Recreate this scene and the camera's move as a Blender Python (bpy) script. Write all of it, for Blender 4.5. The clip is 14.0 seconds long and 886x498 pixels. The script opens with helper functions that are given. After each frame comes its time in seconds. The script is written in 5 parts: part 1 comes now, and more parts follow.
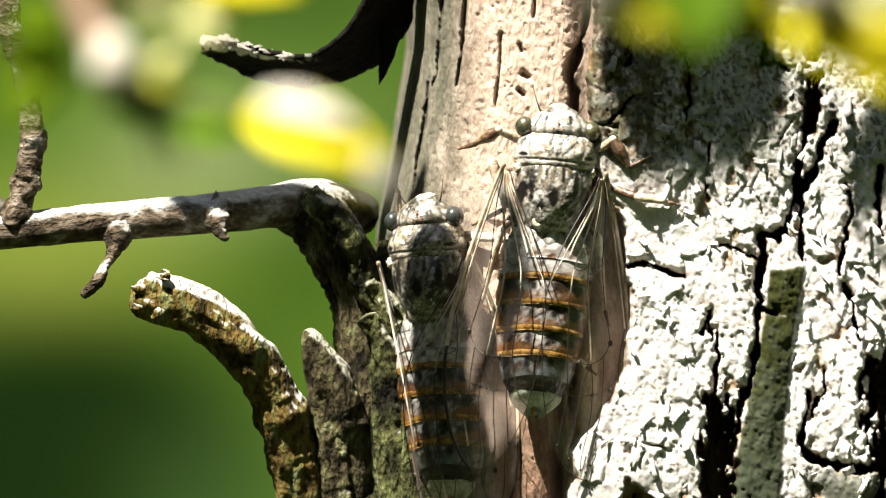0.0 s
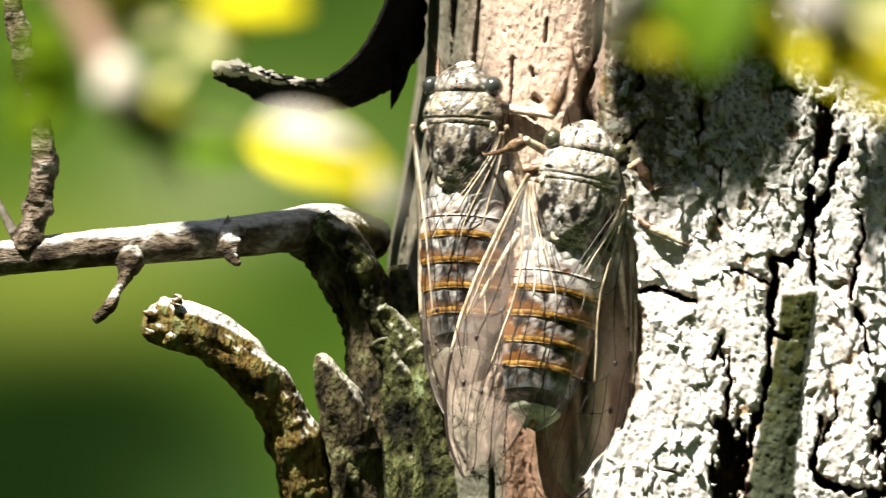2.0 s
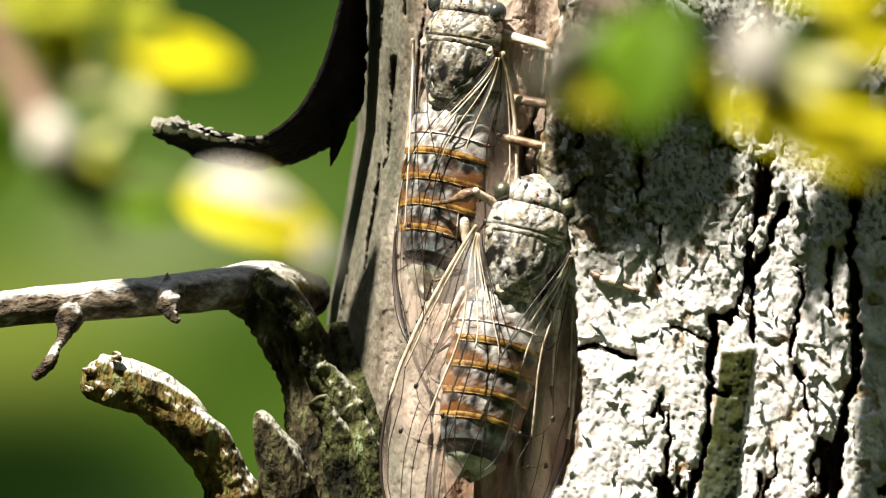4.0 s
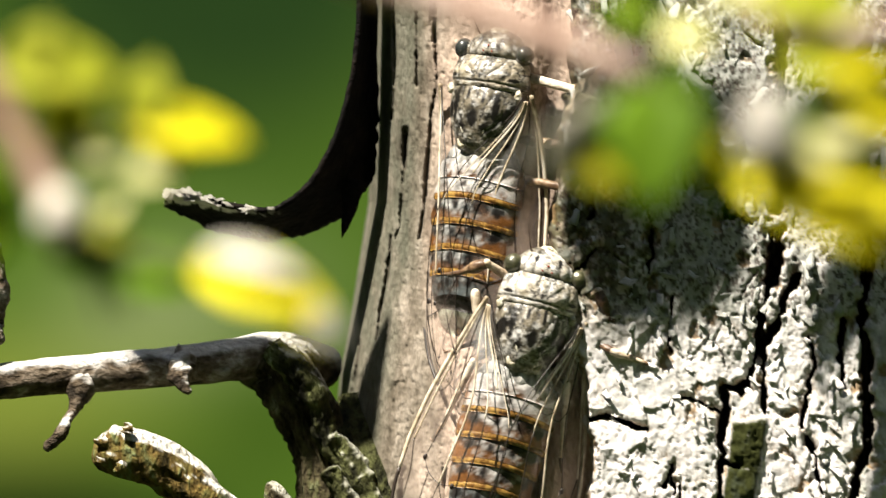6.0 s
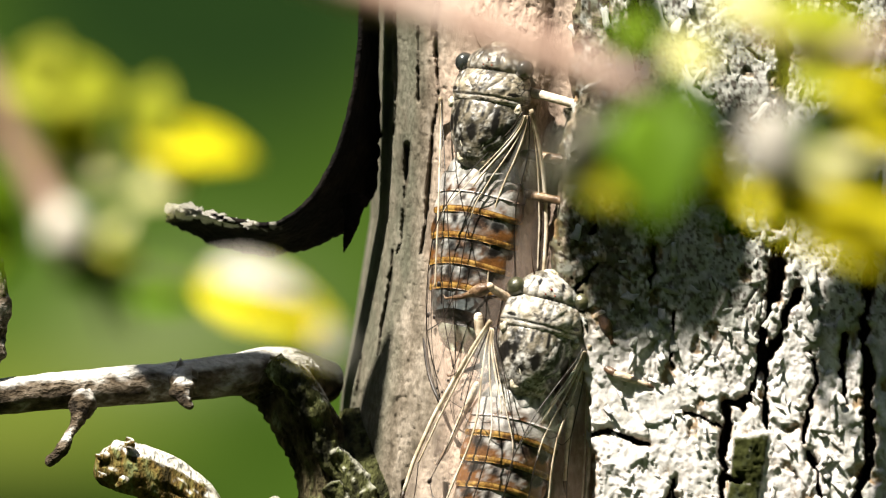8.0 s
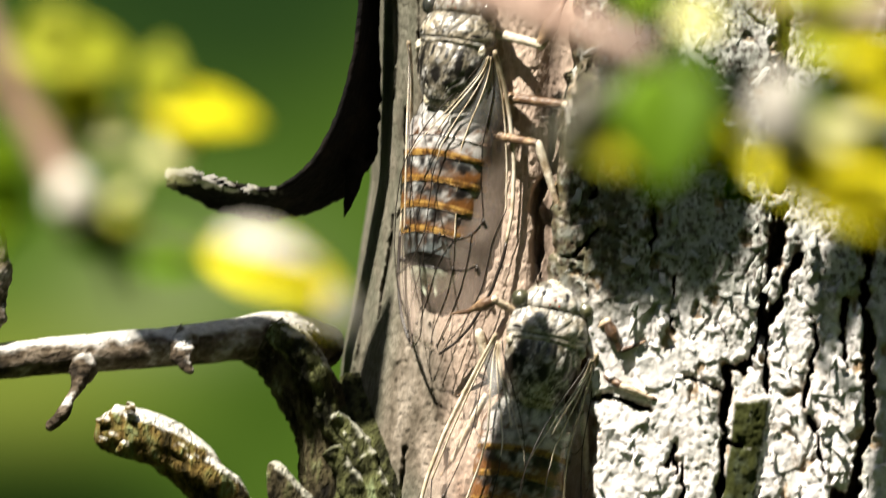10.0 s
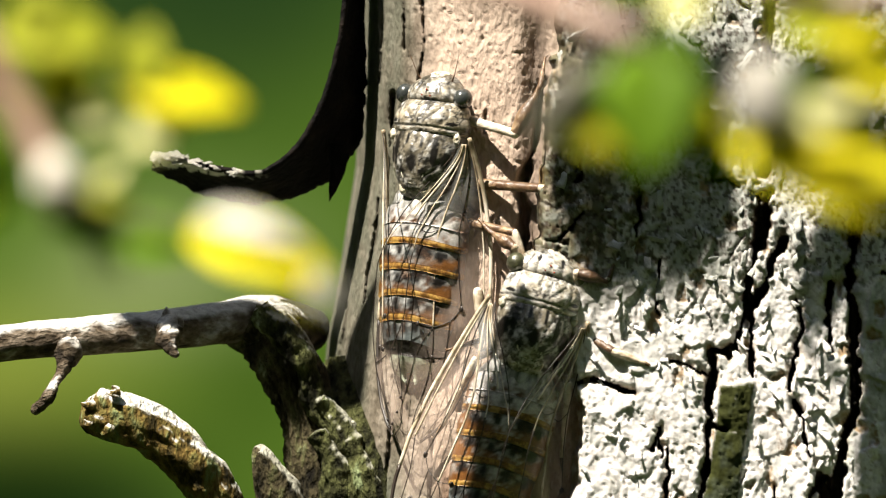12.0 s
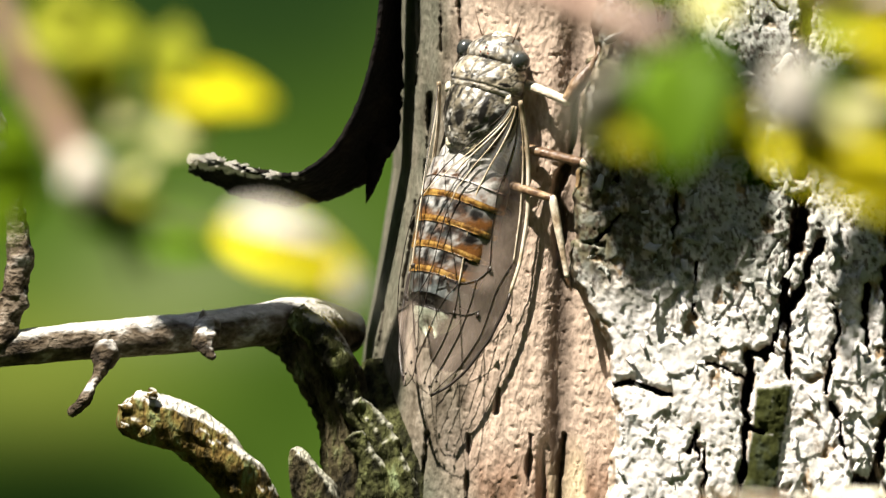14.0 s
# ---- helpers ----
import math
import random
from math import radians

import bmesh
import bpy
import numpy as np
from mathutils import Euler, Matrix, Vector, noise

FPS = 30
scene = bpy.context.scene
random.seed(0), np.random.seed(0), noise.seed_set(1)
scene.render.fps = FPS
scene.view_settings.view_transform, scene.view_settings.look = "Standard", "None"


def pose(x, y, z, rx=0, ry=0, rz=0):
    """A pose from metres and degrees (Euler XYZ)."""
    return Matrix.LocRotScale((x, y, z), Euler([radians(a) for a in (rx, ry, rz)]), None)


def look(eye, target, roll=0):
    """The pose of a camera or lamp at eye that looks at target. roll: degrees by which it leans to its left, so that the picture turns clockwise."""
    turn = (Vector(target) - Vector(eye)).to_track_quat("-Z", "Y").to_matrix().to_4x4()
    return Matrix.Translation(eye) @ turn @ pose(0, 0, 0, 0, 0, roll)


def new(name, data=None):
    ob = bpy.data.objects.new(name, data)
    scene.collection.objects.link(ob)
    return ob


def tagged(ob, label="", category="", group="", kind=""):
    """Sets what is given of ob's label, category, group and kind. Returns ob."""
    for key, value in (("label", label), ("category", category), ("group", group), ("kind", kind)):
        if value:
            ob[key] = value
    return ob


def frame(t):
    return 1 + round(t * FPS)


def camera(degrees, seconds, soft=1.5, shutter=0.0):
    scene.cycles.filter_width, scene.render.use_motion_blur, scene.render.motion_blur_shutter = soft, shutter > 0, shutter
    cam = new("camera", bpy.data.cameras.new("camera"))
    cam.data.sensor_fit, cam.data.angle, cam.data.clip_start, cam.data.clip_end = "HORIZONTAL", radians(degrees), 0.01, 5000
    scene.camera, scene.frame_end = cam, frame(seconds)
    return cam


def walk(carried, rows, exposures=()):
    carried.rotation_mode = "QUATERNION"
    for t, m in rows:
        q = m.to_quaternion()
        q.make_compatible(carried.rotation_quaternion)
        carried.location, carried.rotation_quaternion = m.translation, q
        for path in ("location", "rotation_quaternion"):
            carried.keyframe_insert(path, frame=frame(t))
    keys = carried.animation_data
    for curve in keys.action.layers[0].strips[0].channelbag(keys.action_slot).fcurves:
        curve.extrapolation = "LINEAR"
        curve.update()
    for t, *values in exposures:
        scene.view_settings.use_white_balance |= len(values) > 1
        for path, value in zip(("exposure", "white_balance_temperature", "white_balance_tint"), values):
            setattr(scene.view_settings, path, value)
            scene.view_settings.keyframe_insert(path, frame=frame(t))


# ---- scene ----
# The view is about 78 mm wide: U, V count steps of 0.05 mm across the bark, y is depth away from the camera.
S = 5e-5
D = 1.1225
MM = 1e-3
cam = camera(4.0, 14.0, 1.15, 0.3)
cam.data.dof.use_dof = True
cam.data.dof.focus_distance = D
cam.data.dof.aperture_fstop = 35.0

# seconds, drift of the view across and down, in the same steps
DRIFT = [(0.0, 0, 0), (0.03, -1, 0), (0.1, -54, -13), (0.2, -94, -36), (0.3, -148, -78), (0.4, -150, -160), (0.5, -144, -173), (0.8, -142, -170),
         (1.0, -128, -90), (1.2, -145, -15), (1.5, -165, 30), (1.6, -150, 38), (2.0, 21, 44), (2.5, 71, 69), (3.0, 20, 115), (3.2, -16, 122),
         (4.2, -95, 150), (5.3, -155, 181), (5.5, -161, 197), (6.0, -66, 271), (6.5, -20, 310), (7.0, -52, 259), (7.5, -33, 271), (7.7, -51, 283),
         (8.7, -70, 310), (9.8, -85, 299), (10.0, -62, 235), (10.5, 10, 33), (11.0, -49, 24), (11.5, -106, 113), (12.0, -88, 206), (12.5, -120, 79),
         (13.0, -85, 147), (13.5, -39, 184), (13.8, -11, 189), (13.9, -13, 194), (14.0, -23, 210)]


def P(u, v, y=0.0):
    """The place that shows at u, v of the bark's plane when it lies y metres behind it."""
    k = (D + y) / D
    return Vector(((u - 784) * S * k, y, (441 - v) * S * k))


walk(cam, [(t, look((0, -D, 0), P(784 - a, 441 - b))) for t, a, b in DRIFT], [(0.0, 1.96, 6660, 8), (3.2, 1.83, 6660, 8), (6.5, 1.64, 6660, 8), (10.5, 1.66, 6660, 8), (14.0, 1.65, 6660, 8)])

# ---- sky and sun ----
SUN_EL, SUN_AZ = 60.5, -46.0   # height; turned to the left of the camera's back
world = bpy.data.worlds.new("sky")
scene.world = world
world.use_nodes = True
wn, wl = world.node_tree.nodes, world.node_tree.links
sky = wn.new("ShaderNodeTexSky")
sky.sky_type, sky.sun_disc = "NISHITA", False
sky.sun_elevation, sky.sun_rotation = radians(SUN_EL), radians(180 - SUN_AZ)
wn["Background"].inputs["Strength"].default_value = 0.05
wl.new(sky.outputs[0], wn["Background"].inputs["Color"])
TO_SUN = Vector((math.sin(radians(SUN_AZ)) * math.cos(radians(SUN_EL)), -math.cos(radians(SUN_AZ)) * math.cos(radians(SUN_EL)), math.sin(radians(SUN_EL))))
lamp = bpy.data.lights.new("sun", "SUN")
lamp.energy, lamp.angle, lamp.color = 5.0, radians(0.5), (1.0, 0.93, 0.82)
sun = new("sun", lamp)
sun.matrix_world = look(TO_SUN * 4, (0, 0, 0))


# ---- materials ----
def shader(name, stops, scale=600.0, rough=0.75, bump=0.4, fine=4.0, stretch=(1, 1, 1), spread=(0.3, 0.7), detail=8.0, spec=0.1, metal=0.0,
           coat=0.0, vary=0.0, depth=0.0004, masks=(), grit=0.35):
    """A surface whose colours run through stops by noise, with finer grain and relief. masks: (attribute, colour) laid over it."""
    m = bpy.data.materials.new(name)
    m.use_nodes = True
    n, l = m.node_tree.nodes, m.node_tree.links
    b = n["Principled BSDF"]
    tc = n.new("ShaderNodeTexCoord")
    mp = n.new("ShaderNodeMapping")
    mp.inputs["Scale"].default_value = stretch
    l.new(tc.outputs["Object"], mp.inputs["Vector"])
    big = n.new("ShaderNodeTexNoise")
    big.inputs["Scale"].default_value, big.inputs["Detail"].default_value, big.inputs["Roughness"].default_value = scale, detail, 0.62
    l.new(mp.outputs[0], big.inputs["Vector"])
    small = n.new("ShaderNodeTexNoise")
    small.inputs["Scale"].default_value, small.inputs["Detail"].default_value = scale * fine, 5.0
    l.new(mp.outputs[0], small.inputs["Vector"])
    ramp = n.new("ShaderNodeValToRGB")
    while len(ramp.color_ramp.elements) < len(stops):
        ramp.color_ramp.elements.new(0.5)
    for i, c in enumerate(stops):
        e = ramp.color_ramp.elements[i]
        e.position = spread[0] + (spread[1] - spread[0]) * i / max(1, len(stops) - 1)
        e.color = (*c, 1)
    l.new(big.outputs["Fac"], ramp.inputs["Fac"])
    out = ramp.outputs["Color"]
    for attr, colour in masks:
        at = n.new("ShaderNodeAttribute")
        at.attribute_name = attr
        mx = n.new("ShaderNodeMix")
        mx.data_type = "RGBA"
        mx.inputs["B"].default_value = (*colour, 1)
        l.new(at.outputs["Fac"], mx.inputs["Factor"])
        l.new(out, mx.inputs["A"])
        out = mx.outputs["Result"]
    grain = n.new("ShaderNodeMix")
    grain.data_type, grain.blend_type = "RGBA", "MULTIPLY"
    grain.inputs["Factor"].default_value = grit
    l.new(out, grain.inputs["A"])
    gr = n.new("ShaderNodeValToRGB")
    gr.color_ramp.elements[0].position, gr.color_ramp.elements[1].position = 0.35, 0.6
    gr.color_ramp.elements[0].color = (0.35, 0.33, 0.3, 1)
    l.new(small.outputs["Fac"], gr.inputs["Fac"])
    l.new(gr.outputs["Color"], grain.inputs["B"])
    out = grain.outputs["Result"]
    if vary:
        oi = n.new("ShaderNodeObjectInfo")
        hs = n.new("ShaderNodeHueSaturation")
        mr = n.new("ShaderNodeMapRange")
        mr.inputs["To Min"].default_value, mr.inputs["To Max"].default_value = 1 - vary, 1 + vary
        l.new(oi.outputs["Random"], mr.inputs["Value"])
        l.new(mr.outputs[0], hs.inputs["Value"])
        l.new(out, hs.inputs["Color"])
        out = hs.outputs["Color"]
    l.new(out, b.inputs["Base Color"])
    b.inputs["Roughness"].default_value = rough
    b.inputs["Specular IOR Level"].default_value = spec
    b.inputs["Metallic"].default_value = metal
    b.inputs["Coat Weight"].default_value = coat
    if bump:
        add = n.new("ShaderNodeMath")
        add.operation = "ADD"
        l.new(big.outputs["Fac"], add.inputs[0])
        l.new(small.outputs["Fac"], add.inputs[1])
        bp = n.new("ShaderNodeBump")
        bp.inputs["Strength"].default_value, bp.inputs["Distance"].default_value = bump, depth
        l.new(add.outputs[0], bp.inputs["Height"])
        l.new(bp.outputs[0], b.inputs["Normal"])
    return m


def leaf_shader(name, stops, glow=0.5):
    """A thin leaf: diffuse on its face, and light coming through from behind."""
    m = shader(name, stops, 120.0, 0.55, 0.15, spec=0.12, vary=0.2)
    n, l = m.node_tree.nodes, m.node_tree.links
    b = n["Principled BSDF"]
    tr = n.new("ShaderNodeBsdfTranslucent")
    mix = n.new("ShaderNodeMixShader")
    mix.inputs[0].default_value = glow
    l.new(b.inputs["Base Color"].links[0].from_socket, tr.inputs["Color"])
    l.new(b.outputs[0], mix.inputs[1])
    l.new(tr.outputs[0], mix.inputs[2])
    l.new(mix.outputs[0], n["Material Output"].inputs["Surface"])
    return m


def membrane_shader(name, tint, cover, fade=""):
    """Clear wing film: mostly see-through, faintly tinted, with a gloss that grows at grazing angles. fade: attribute that thins its cover."""
    m = bpy.data.materials.new(name)
    m.use_nodes = True
    n, l = m.node_tree.nodes, m.node_tree.links
    b = n["Principled BSDF"]
    b.inputs["Base Color"].default_value = (*tint, 1)
    b.inputs["Roughness"].default_value = 0.35
    clear = n.new("ShaderNodeBsdfTransparent")
    gloss = n.new("ShaderNodeBsdfGlossy")
    gloss.inputs["Roughness"].default_value = 0.28
    lw = n.new("ShaderNodeLayerWeight")
    lw.inputs["Blend"].default_value = 0.25
    a, c = n.new("ShaderNodeMixShader"), n.new("ShaderNodeMixShader")
    a.inputs[0].default_value = cover
    if fade:
        at, ml = n.new("ShaderNodeAttribute"), n.new("ShaderNodeMath")
        at.attribute_name, ml.operation = fade, "MULTIPLY"
        ml.inputs[1].default_value = cover
        l.new(at.outputs["Fac"], ml.inputs[0])
        l.new(ml.outputs[0], a.inputs[0])
    tc, nz, bp = n.new("ShaderNodeTexCoord"), n.new("ShaderNodeTexNoise"), n.new("ShaderNodeBump")
    nz.inputs["Scale"].default_value = 700
    bp.inputs["Strength"].default_value, bp.inputs["Distance"].default_value = 0.25, 0.0003
    l.new(tc.outputs["Object"], nz.inputs["Vector"])
    l.new(nz.outputs["Fac"], bp.inputs["Height"])
    l.new(bp.outputs[0], gloss.inputs["Normal"])
    half = n.new("ShaderNodeMath")
    half.operation = "MULTIPLY"
    half.inputs[1].default_value = 0.05
    l.new(lw.outputs["Fresnel"], half.inputs[0])
    l.new(clear.outputs[0], a.inputs[1])
    l.new(b.outputs[0], a.inputs[2])
    l.new(half.outputs[0], c.inputs[0])
    l.new(a.outputs[0], c.inputs[1])
    l.new(gloss.outputs[0], c.inputs[2])
    l.new(c.outputs[0], n["Material Output"].inputs["Surface"])
    return m


WOOD = shader("peeled_wood", [(0.058, 0.046, 0.033), (0.125, 0.105, 0.080), (0.195, 0.166, 0.132), (0.31, 0.27, 0.225)], 420, 0.8, 0.7, 6, (1, 1, 0.45), (0.30, 0.62), depth=0.0004,
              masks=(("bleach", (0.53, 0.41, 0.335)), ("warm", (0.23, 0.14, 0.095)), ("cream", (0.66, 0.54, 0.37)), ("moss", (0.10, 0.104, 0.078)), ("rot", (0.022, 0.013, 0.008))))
BARK = shader("lichen_bark", [(0.34, 0.28, 0.23), (0.53, 0.49, 0.46), (0.615, 0.585, 0.57), (0.655, 0.635, 0.63)], 700, 0.85, 0.45, 4, (1, 1, 0.7), (0.30, 0.47), depth=0.00012, grit=0.2,
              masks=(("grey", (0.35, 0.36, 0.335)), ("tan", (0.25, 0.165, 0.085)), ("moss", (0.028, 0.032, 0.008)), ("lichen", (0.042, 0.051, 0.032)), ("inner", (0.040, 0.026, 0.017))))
# pale in these: sunlit tops put into the colour, with worn wood
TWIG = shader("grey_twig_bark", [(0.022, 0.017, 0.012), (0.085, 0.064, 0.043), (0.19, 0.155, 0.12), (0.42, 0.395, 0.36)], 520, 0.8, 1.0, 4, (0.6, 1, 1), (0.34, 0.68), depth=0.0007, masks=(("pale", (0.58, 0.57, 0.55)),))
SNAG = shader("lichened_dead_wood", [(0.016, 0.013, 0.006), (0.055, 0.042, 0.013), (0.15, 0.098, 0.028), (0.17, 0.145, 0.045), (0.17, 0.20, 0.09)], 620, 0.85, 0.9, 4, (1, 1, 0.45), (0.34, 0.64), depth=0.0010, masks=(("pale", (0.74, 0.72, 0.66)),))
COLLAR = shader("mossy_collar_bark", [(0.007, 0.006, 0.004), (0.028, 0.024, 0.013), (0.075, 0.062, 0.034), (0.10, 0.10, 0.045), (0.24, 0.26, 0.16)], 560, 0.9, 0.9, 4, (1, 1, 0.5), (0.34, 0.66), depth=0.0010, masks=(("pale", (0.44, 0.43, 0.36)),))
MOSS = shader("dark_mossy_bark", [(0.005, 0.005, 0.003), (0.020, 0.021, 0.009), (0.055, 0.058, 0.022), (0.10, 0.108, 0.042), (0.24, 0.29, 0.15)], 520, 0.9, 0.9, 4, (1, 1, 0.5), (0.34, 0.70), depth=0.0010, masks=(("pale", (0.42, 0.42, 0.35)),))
# near black: the shade inside the curl is put into this colour
CURL = shader("shaded_curl_bark", [(0.002, 0.002, 0.0015), (0.004, 0.003, 0.003), (0.014, 0.010, 0.007)], 350, 0.85, 0.8, 4, masks=(("pale", (0.58, 0.56, 0.48)),))
RIM = shader("pale_bark_edge", [(0.25, 0.22, 0.18), (0.6, 0.58, 0.53), (0.75, 0.74, 0.7)], 500, 0.85, 0.8, 4)
CHITIN = shader("grey_dusted_chitin", [(0.006, 0.005, 0.004), (0.018, 0.017, 0.012), (0.055, 0.050, 0.038), (0.19, 0.175, 0.145)], 1700, 0.34, 0.6, 3, (1, 0.75, 1), (0.36, 0.66), spec=0.5, coat=0.15, depth=0.00006,
                masks=(("dust", (0.61, 0.60, 0.575)), ("straw", (0.44, 0.38, 0.28)), ("mark", (0.008, 0.007, 0.006))))
PALE = shader("pale_collar_chitin", [(0.10, 0.085, 0.05), (0.38, 0.34, 0.24), (0.62, 0.59, 0.50)], 1500, 0.42, 0.5, 3, spread=(0.30, 0.55), spec=0.5, depth=0.00005)
SEGMENT = shader("brown_abdomen_plate", [(0.006, 0.005, 0.005), (0.02, 0.013, 0.010), (0.055, 0.032, 0.022), (0.14, 0.095, 0.07)], 1500, 0.28, 0.5, 4, (0.8, 0.8, 1), (0.36, 0.66), spec=0.5, coat=0.35, depth=0.00005,
                 masks=(("rust", (0.17, 0.07, 0.020)), ("slate", (0.13, 0.155, 0.16)), ("frost", (0.62, 0.60, 0.585)), ("mark", (0.006, 0.005, 0.005))))
BAND = shader("amber_band", [(0.045, 0.018, 0.006), (0.17, 0.080, 0.017), (0.36, 0.215, 0.055)], 1400, 0.35, 0.3, 4, spread=(0.34, 0.6), spec=0.5, coat=0.2, depth=0.00005)
TAIL = shader("waxy_tail_plate", [(0.16, 0.17, 0.13), (0.42, 0.46, 0.36), (0.60, 0.63, 0.53)], 700, 0.45, 0.4, 4, depth=0.00008)
EYE = shader("olive_eye", [(0.018, 0.02, 0.014), (0.045, 0.046, 0.026), (0.11, 0.105, 0.05)], 900, 0.3, 0.25, 3, spec=0.6, coat=0.3)
SLATE = shader("dark_slate_eye", [(0.012, 0.014, 0.014), (0.028, 0.032, 0.032), (0.05, 0.055, 0.05)], 900, 0.25, 0.2, 3, spec=0.6, coat=0.4, depth=0.00005)
OCELLUS = shader("amber_ocellus", [(0.25, 0.03, 0.01), (0.4, 0.06, 0.02)], 900, 0.15, 0.0, spec=0.7)
VEIN = shader("straw_vein", [(0.16, 0.11, 0.06), (0.46, 0.38, 0.27), (0.68, 0.62, 0.52)], 300, 0.4, 0.0, spread=(0.3, 0.6), spec=0.5)
DARKVEIN = shader("dark_vein", [(0.008, 0.006, 0.005), (0.03, 0.019, 0.013)], 300, 0.45, 0.0, spec=0.4)
# sunlit sheen of the forewings is put in as pale diffuse cover
FILM = membrane_shader("clear_wing_film", (0.86, 0.68, 0.58), 0.45, "painted_sheen")
HINDFILM = membrane_shader("clear_hindwing_film", (0.78, 0.74, 0.68), 0.015)
MILK = membrane_shader("milky_wing_base", (0.84, 0.83, 0.82), 0.34, "milk")
LEG = shader("straw_leg", [(0.13, 0.08, 0.045), (0.46, 0.36, 0.25), (0.66, 0.58, 0.47)], 500, 0.42, 0.3, 4, spread=(0.3, 0.55), spec=0.5)
BLACK = shader("black_chitin", [(0.006, 0.006, 0.005), (0.015, 0.013, 0.011), (0.05, 0.042, 0.034)], 700, 0.4, 0.4, 4, spec=0.5)
DARKLEG = shader("dark_leg", [(0.025, 0.015, 0.010), (0.11, 0.060, 0.032), (0.32, 0.22, 0.13)], 600, 0.4, 0.3, 4, spec=0.5)
LEAF = leaf_shader("spring_leaf", [(0.18, 0.30, 0.012), (0.26, 0.41, 0.015), (0.34, 0.50, 0.025)], 0.6)
DENSE = leaf_shader("dense_green_leaf", [(0.06, 0.12, 0.016), (0.09, 0.17, 0.02), (0.12, 0.21, 0.026)], 0.25)
YOUNG = leaf_shader("yellow_leaf", [(0.62, 0.58, 0.01), (0.80, 0.73, 0.012), (0.86, 0.82, 0.10)], 0.5)
OLIVE = leaf_shader("yellow_green_leaf", [(0.28, 0.33, 0.02), (0.42, 0.45, 0.03), (0.55, 0.55, 0.06)])
GREEN = leaf_shader("mid_green_leaf", [(0.11, 0.21, 0.010), (0.16, 0.30, 0.013), (0.22, 0.38, 0.02)], 0.5)
BUD = leaf_shader("pale_bud", [(0.58, 0.54, 0.47), (0.74, 0.71, 0.66)], 0.3)
PALEBUD = leaf_shader("yellowish_bud", [(0.46, 0.47, 0.16), (0.62, 0.61, 0.28), (0.72, 0.70, 0.40)], 0.35)
PINK = shader("pinkish_twig", [(0.27, 0.10, 0.065), (0.43, 0.27, 0.21), (0.54, 0.44, 0.395)], 90, 0.6, 0.3)
DENSETWIG = shader("dark_thorn", [(0.012, 0.014, 0.010), (0.03, 0.032, 0.022), (0.07, 0.06, 0.045)], 90, 0.6, 0.3)
GRASS = shader("meadow_ground", [(0.015, 0.024, 0.008), (0.028, 0.042, 0.012), (0.05, 0.06, 0.022)], 2.0, 0.9, 0.3, 6, depth=0.05)
THORN = shader("grey_thorn", [(0.12, 0.10, 0.08), (0.3, 0.28, 0.24)], 400, 0.6, 0.2)


# ---- building helpers ----
def part(name, data, material, parent=None, label=""):
    """Links a bmesh, or vertices and faces, as one mesh object under parent."""
    me = bpy.data.meshes.new(name)
    if isinstance(data, bmesh.types.BMesh):
        data.to_mesh(me)
        data.free()
    else:
        me.from_pydata(data[0], [], data[1])
    me.polygons.foreach_set("use_smooth", np.ones(len(me.polygons), dtype=bool))
    for m in (material if isinstance(material, (list, tuple)) else (material,)):
        me.materials.append(m)
    me.update()
    ob = new(name, me)
    if parent:
        ob.parent = parent
    if label:
        tagged(ob, label)
    return ob


def _hash(ix, iy, seed):
    h = (ix.astype(np.int64) * 374761393 + iy.astype(np.int64) * 668265263 + seed * 974634777) & 0xFFFFFFFF
    h = ((h ^ (h >> 13)) * 1274126177) & 0xFFFFFFFF
    return ((h ^ (h >> 16)) & 0xFFFF) / 65535.0


def vnoise(x, y, seed=0):
    """Smooth value noise on arrays, 0 to 1."""
    x, y = np.asarray(x, float), np.asarray(y, float)
    ix, iy = np.floor(x), np.floor(y)
    fx, fy = x - ix, y - iy
    fx, fy = fx * fx * (3 - 2 * fx), fy * fy * (3 - 2 * fy)
    a, b = _hash(ix, iy, seed), _hash(ix + 1, iy, seed)
    c, d = _hash(ix, iy + 1, seed), _hash(ix + 1, iy + 1, seed)
    return (a * (1 - fx) + b * fx) * (1 - fy) + (c * (1 - fx) + d * fx) * fy


def fbm(x, y, seed=0, octaves=4):
    total, amp, norm = 0.0, 1.0, 0.0
    for i in range(octaves):
        total = total + amp * vnoise(x * 2 ** i, y * 2 ** i, seed + 17 * i)
        norm, amp = norm + amp, amp * 0.5
    return total / norm


def cells(x, y, seed=0):
    """Worley noise: the nearest distance, the second nearest, and a random number of the nearest cell."""
    x, y = np.asarray(x, float), np.asarray(y, float)
    ix, iy = np.floor(x), np.floor(y)
    f1, f2, idn = np.full(x.shape, 9.0), np.full(x.shape, 9.0), np.zeros(x.shape)
    for i in (-1, 0, 1):
        for j in (-1, 0, 1):
            cx, cy = ix + i, iy + j
            d = np.hypot(cx + _hash(cx, cy, seed) - x, cy + _hash(cx, cy, seed + 5) - y)
            near = d < f1
            f2 = np.where(near, f1, np.minimum(f2, d))
            idn = np.where(near, _hash(cx, cy, seed + 9), idn)
            f1 = np.where(near, d, f1)
    return f1, f2, idn


